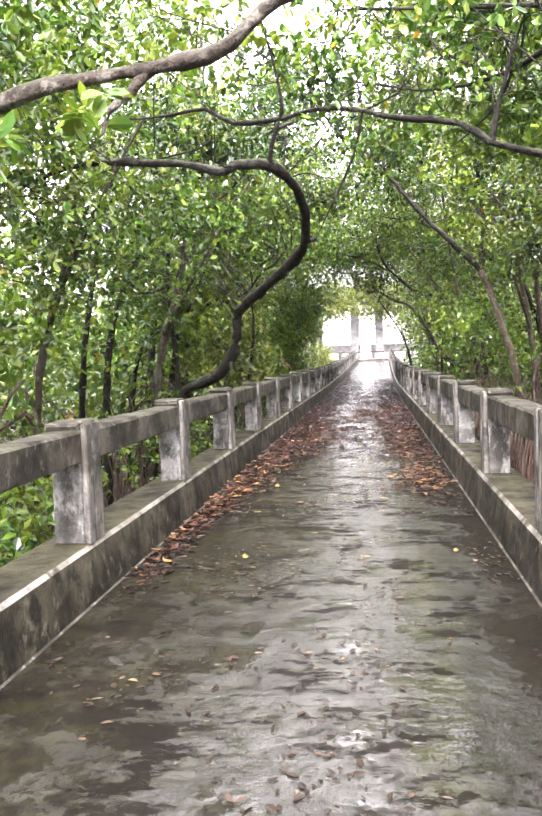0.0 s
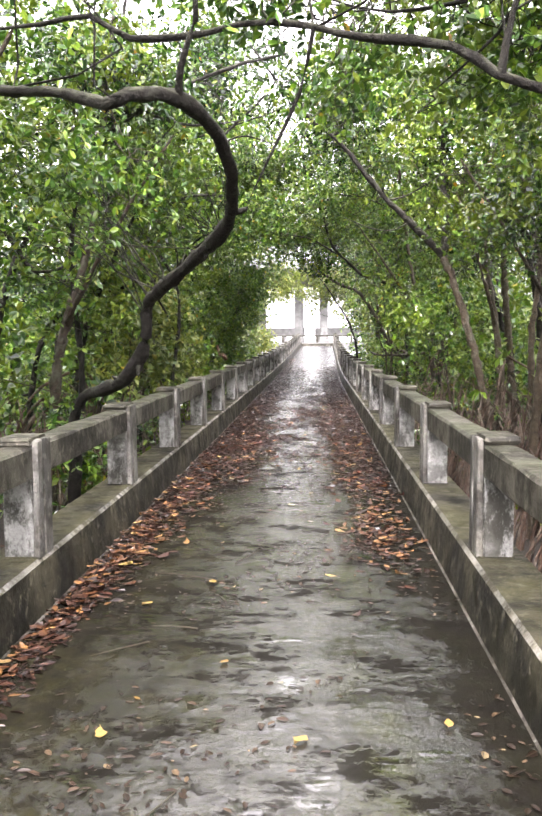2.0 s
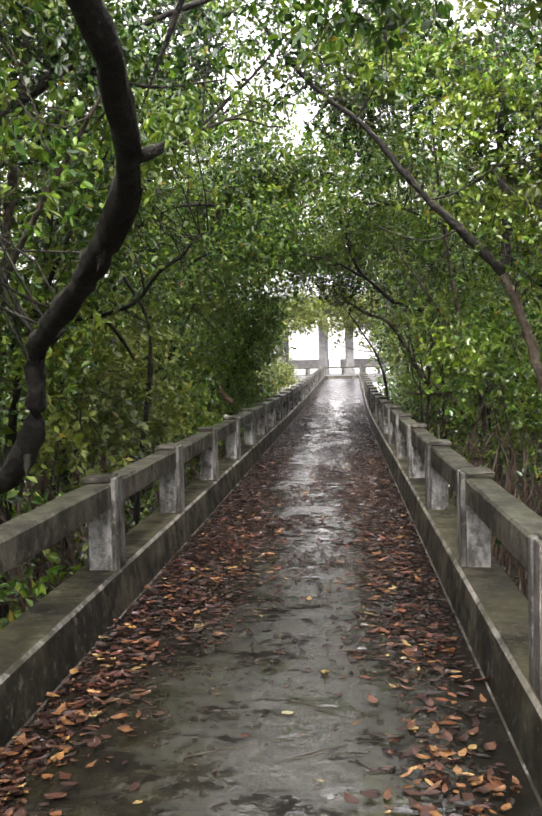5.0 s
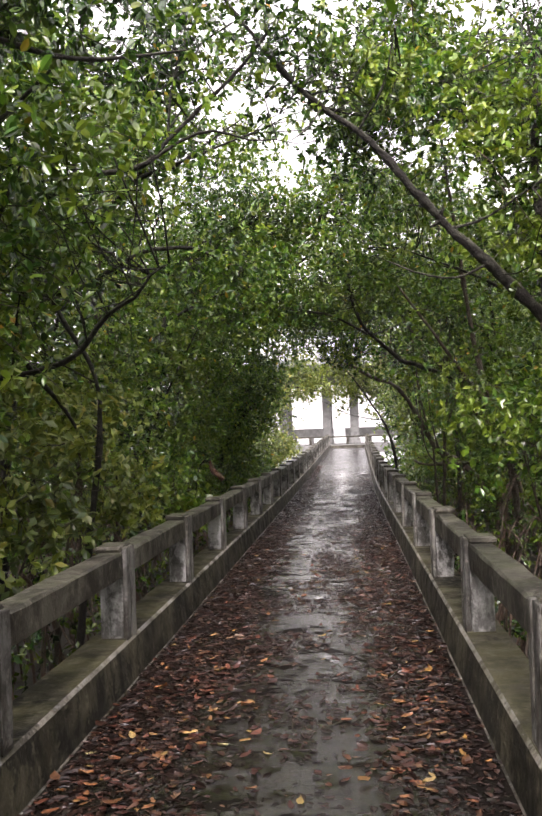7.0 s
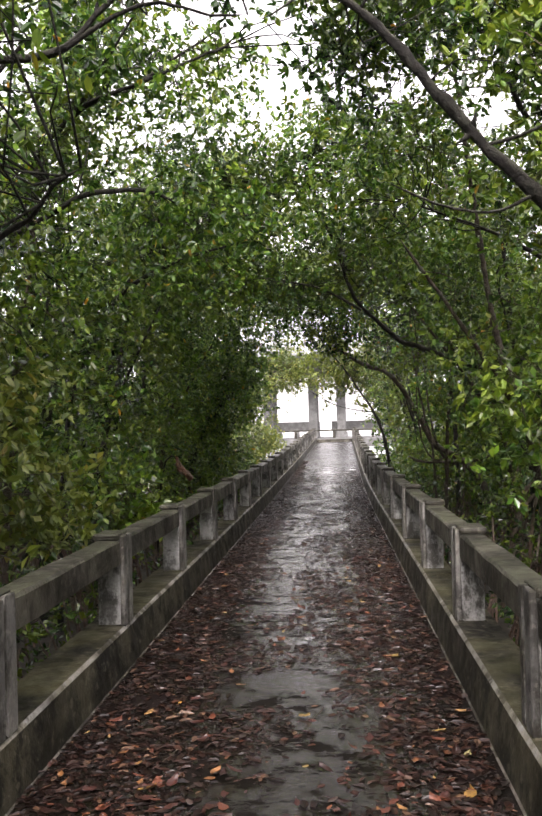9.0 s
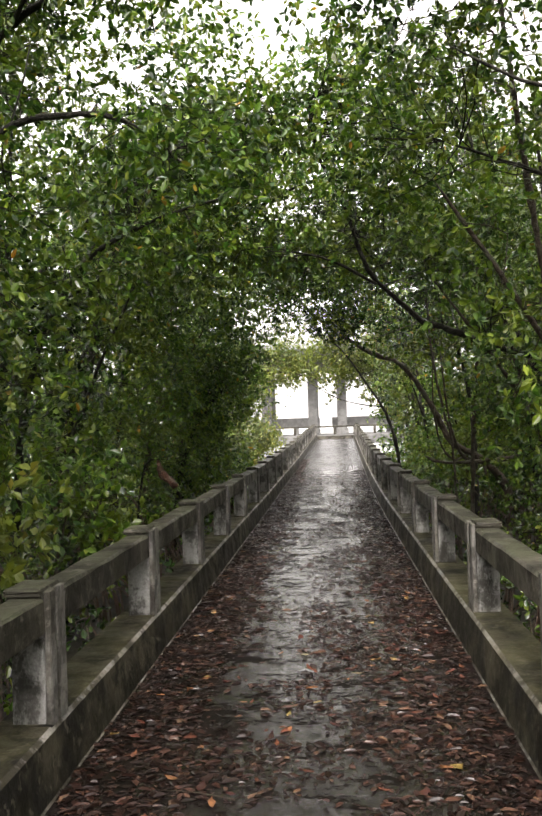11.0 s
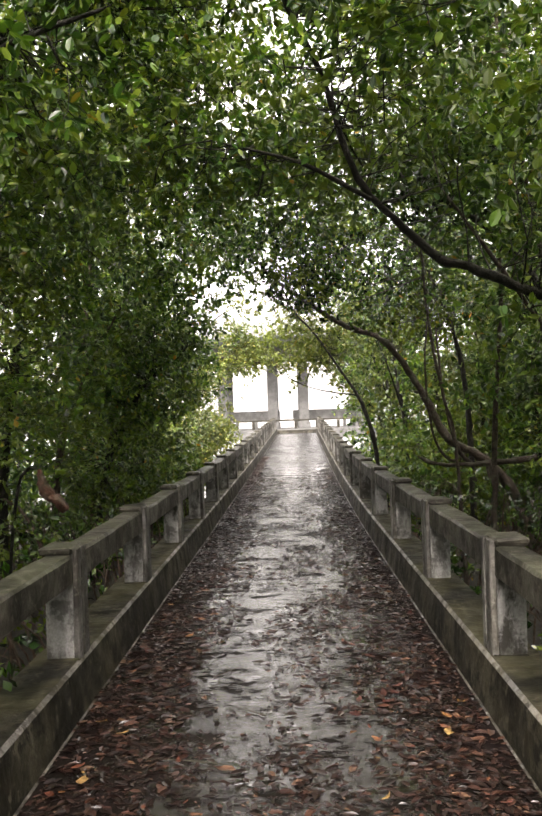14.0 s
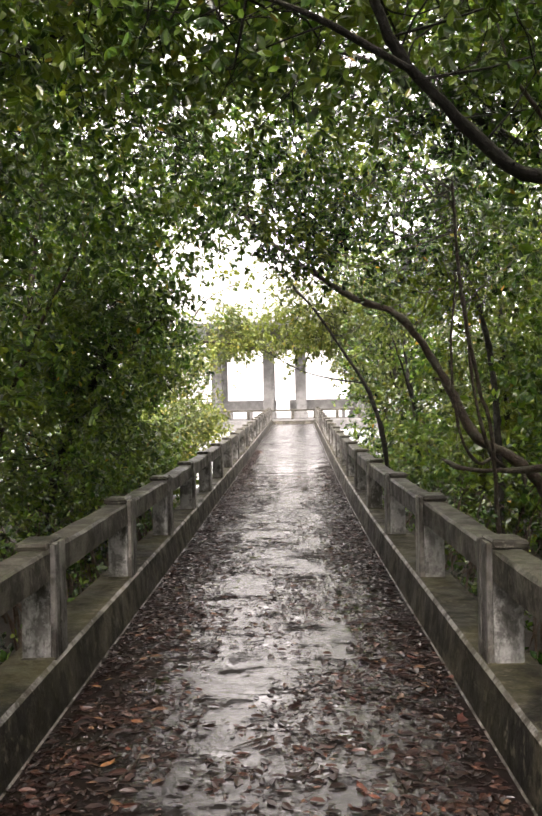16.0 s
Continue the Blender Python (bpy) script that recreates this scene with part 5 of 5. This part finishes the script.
for a, b in ((-4.8, -0.88), (-0.14, 4.5)):
    plain_box("parapet", pavilion, PX + a, PX + b, END + 8, END + 8.25, 1.32, 1.86, PAVILION)
    for px in np.linspace(a + 0.3, b - 0.3, 4):
        plain_box("parapet_post", pavilion, PX + px - 0.09, PX + px + 0.09, END + 8.02, END + 8.22, PZ + 0.16, 1.32, PAVILION)
for px in np.linspace(-4.6, 4.6, 9):
    plain_box("railing_post", pavilion, PX + px - 0.08, PX + px + 0.08, END + 4.4, END + 4.56, PZ + 0.16, 1.24, RAIL)
plain_box("railing_beam", pavilion, PX - 4.7, PX + 4.7, END + 4.4, END + 4.56, 1.24, 1.34, RAIL)
roof = bmesh.new()
e = [roof.verts.new(c) for c in ((PX - 5.6, END + 2.2, 5.9), (PX + 5.6, END + 2.2, 5.9), (PX + 5.6, END + 14, 5.9), (PX - 5.6, END + 14, 5.9))]
r = [roof.verts.new(c) for c in ((PX - 2.2, END + 9.2, 8.6), (PX + 2.2, END + 9.2, 8.6))]
lo = [roof.verts.new(v.co - Vector((0, 0, 0.25))) for v in e]
for f in ((e[0], e[1], r[1], r[0]), (e[1], e[2], r[1]), (e[2], e[3], r[0], r[1]), (e[3], e[0], r[0]), lo[::-1], (lo[0], lo[1], e[1], e[0]), (lo[1], lo[2], e[2], e[1]), (lo[2], lo[3], e[3], e[2]), (lo[3], lo[0], e[0], e[3])):
    roof.faces.new(f)
part("roof", bm_mesh("roof", roof, ROOF), pavilion, "grey hipped roof")


# ---- fallen leaves on the deck ----
def fine_leaves(centres, turn, size, rng):
    """Dead leaves with a rounded outline and a curl, lying flat: six stations of three points each."""
    k = len(centres)
    t = np.array([0, 0.18, 0.42, 0.66, 0.86, 1.0])
    w = np.array([0.03, 0.62, 1.0, 0.86, 0.46, 0.02])
    L = size * rng.uniform(0.35, 1.35, k)
    W = L * rng.uniform(0.14, 0.36, k)
    bend, cup = rng.normal(0, 0.2, k), rng.uniform(0.0, 0.75, k) ** 2
    u = t[None, :] * L[:, None]
    v = np.empty((k, 6, 3, 3))
    for j, side in enumerate((-1, 0, 1)):
        a = u
        b = side * w[None] * W[:, None] * (1 + 0.22 * rng.normal(size=(k, 6))) + bend[:, None] * L[:, None] * t[None] ** 2
        z = 0.003 + abs(side) * cup[:, None] * W[:, None] + np.abs(rng.normal(0, 0.16, k))[:, None] * L[:, None] * t[None] ** 2
        v[:, :, j, 0] = a * np.cos(turn)[:, None] - b * np.sin(turn)[:, None]
        v[:, :, j, 1] = a * np.sin(turn)[:, None] + b * np.cos(turn)[:, None]
        v[:, :, j, 2] = z
    v += centres[:, None, None, :]
    o = np.arange(k)[:, None] * 18
    q = np.concatenate([o + np.array([i * 3 + j, i * 3 + j + 1, i * 3 + j + 4, i * 3 + j + 3]) for i in range(5) for j in range(2)], 0)
    return v.reshape(-1, 3), q


def litter(name, spots, mat, size, seed, label, fine=True, lift=0.007):
    rng = np.random.default_rng(seed)
    k = len(spots)
    z = np.array([rise(y) for _, y in spots]) + rng.uniform(0.002, lift, k)
    c = np.column_stack([[x + drift(y) for x, y in spots], [y for _, y in spots], z])
    a = rng.uniform(0, 2 * np.pi, k)
    if fine:
        v, q = fine_leaves(c, a, size, rng)
    else:
        aim = np.column_stack([np.cos(a), np.sin(a), np.where(rng.random(k) < 0.3, rng.uniform(0.0, 0.22, k), rng.uniform(-0.02, 0.08, k))])
        v, q = leaves(c, aim, size * rng.uniform(0.35, 1.2, k)[:, None], rng, 0.44, 0.6, 0.4)
        v[:, 2] = np.repeat(z, 6) + 0.65 * np.maximum(v[:, 2] - np.repeat(z, 6), 0)
    me = mesh_from(name, v, q, mat, fine)
    return tagged(new(name, me), label, "fallen leaves", kind="stuff")


lr = np.random.default_rng(77)
brown, bits, specks, orange, rust, yellow = [], [], [], [], [], []
while len(brown) + len(bits) < 45000:
    y = lr.uniform(1.0, 40.0)
    x = lr.uniform(LEFT + 0.02, RIGHT - 0.03)
    cover = min(1, max(0, (y - 8.6) / 3.2)) * min(1, max(0, (34 - y) / 10))
    edge = min(x - LEFT, RIGHT - x)
    patchy = 0.9 + 1.1 * noise.noise((x * 1.7, y * 0.8, 0)) + 0.7 * noise.noise((x * 5, y * 5, 2)) + (0.2 if edge < 0.45 else -0.62 * min(1, max(0, (0.62 - abs(x - 0.15)) / 0.35)) * (1.0 + 1.5 * noise.noise((x * 2.4, y * 1.3, 7))))
    if edge < 0.2 and x < 0:
        cover = max(cover, min(1, max(0, (y - 3.8) / 2)))
    if y < 10 and lr.random() < 0.12 * max(0, 0.3 + 2 * noise.noise((x * 2.2, y * 1.2, 5))):
        specks.append((x, y))
    if lr.random() < cover * patchy * (1.0 - 0.35 * min(1, max(0, (y - 15) / 6))):
        (brown if lr.random() < (0.5 if edge < 0.7 else 0.3) else bits).append((x, y))
piles = [(0.75, 7.6, 0.12, 0.5, 200), (0.8, 9.2, 0.12, 0.5, 110), (0.62, 10.6, 0.15, 0.5, 90), (0.7, 12.0, 0.2, 0.6, 90),
         (-0.79, 4.6, 0.03, 0.3, 14), (-0.78, 5.4, 0.05, 0.4, 50), (-0.77, 6.3, 0.07, 0.4, 90), (-0.74, 7.4, 0.1, 0.6, 150), (-0.68, 8.6, 0.14, 0.7, 190),
         (-0.55, 10.4, 0.22, 0.7, 180), (-0.45, 11.8, 0.25, 0.7, 160), (-0.3, 14.5, 0.4, 0.8, 60), (0.6, 15.5, 0.3, 1.0, 60), (0.7, 18.0, 0.25, 1.2, 70), (-0.6, 18.0, 0.2, 1.5, 60)]
for px, py, sx, sy, count in piles:
    for k in range(int(2.6 * count)):
        x, y = px + lr.normal(0, sx), py + lr.normal(0, sy)
        if LEFT + 0.02 < x < RIGHT - 0.05:
            (brown if k >= 1.6 * count else orange if y < 8.4 or (y < 11.5 and lr.random() < 0.45) else rust).append((x, y))
while len(yellow) < 48:
    y = 3.0 + 13 * lr.random() ** 1.2
    if lr.random() < (0.1 if y < 4.6 else 1):
        yellow.append((lr.uniform(LEFT + 0.03, RIGHT - 0.06), y))
litter("fallen_leaves", brown, LITTER, 0.06, 1, "carpet of dark brown wet dead leaves on the deck", False)
litter("leaf_scraps", bits, LITTER, 0.032, 4, "scraps of rotted dark leaves on the wet deck", False)
litter("rotted_leaf_specks", specks, LITTER_DARK, 0.036, 5, "dark rotted leaf bits stuck to wet concrete", False)
litter("orange_leaf_drifts", orange, LITTER_ORANGE, 0.055, 2, "drifts of orange and rust dead leaves along the kerb", True, 0.026)
litter("rust_leaf_drifts", rust, LITTER_RUST, 0.055, 6, "drifts of wet rust-red dead leaves on the deck", True, 0.026)
litter("yellow_fallen_leaves", yellow, LITTER_YELLOW, 0.068, 3, "scattered fresh yellow fallen leaves on wet concrete")
twig_rng = np.random.default_rng(8)
for _ in range(26):
    y = twig_rng.uniform(4.0, 20.0)
    a, r = twig_rng.uniform(0, 6.28), twig_rng.uniform(0.08, 0.2)
    x = twig_rng.uniform(LEFT + 0.25, RIGHT - 0.25)
    p = curve_points([(-math.cos(a) * r, -math.sin(a) * r, 0.006), (0.01, 0.01, 0.007), (math.cos(a) * r, math.sin(a) * r, 0.006)], 0.05)
    tw = tagged(new("fallen_twig", mesh_from("fallen_twig", *tube(p, np.linspace(0.004, 0.002, len(p)), 5), BARK_BROWN, True)), "thin broken twig lying on the wet deck", "twig", "fallen twigs on the deck")
    tw.location = (x, y, rise(y))
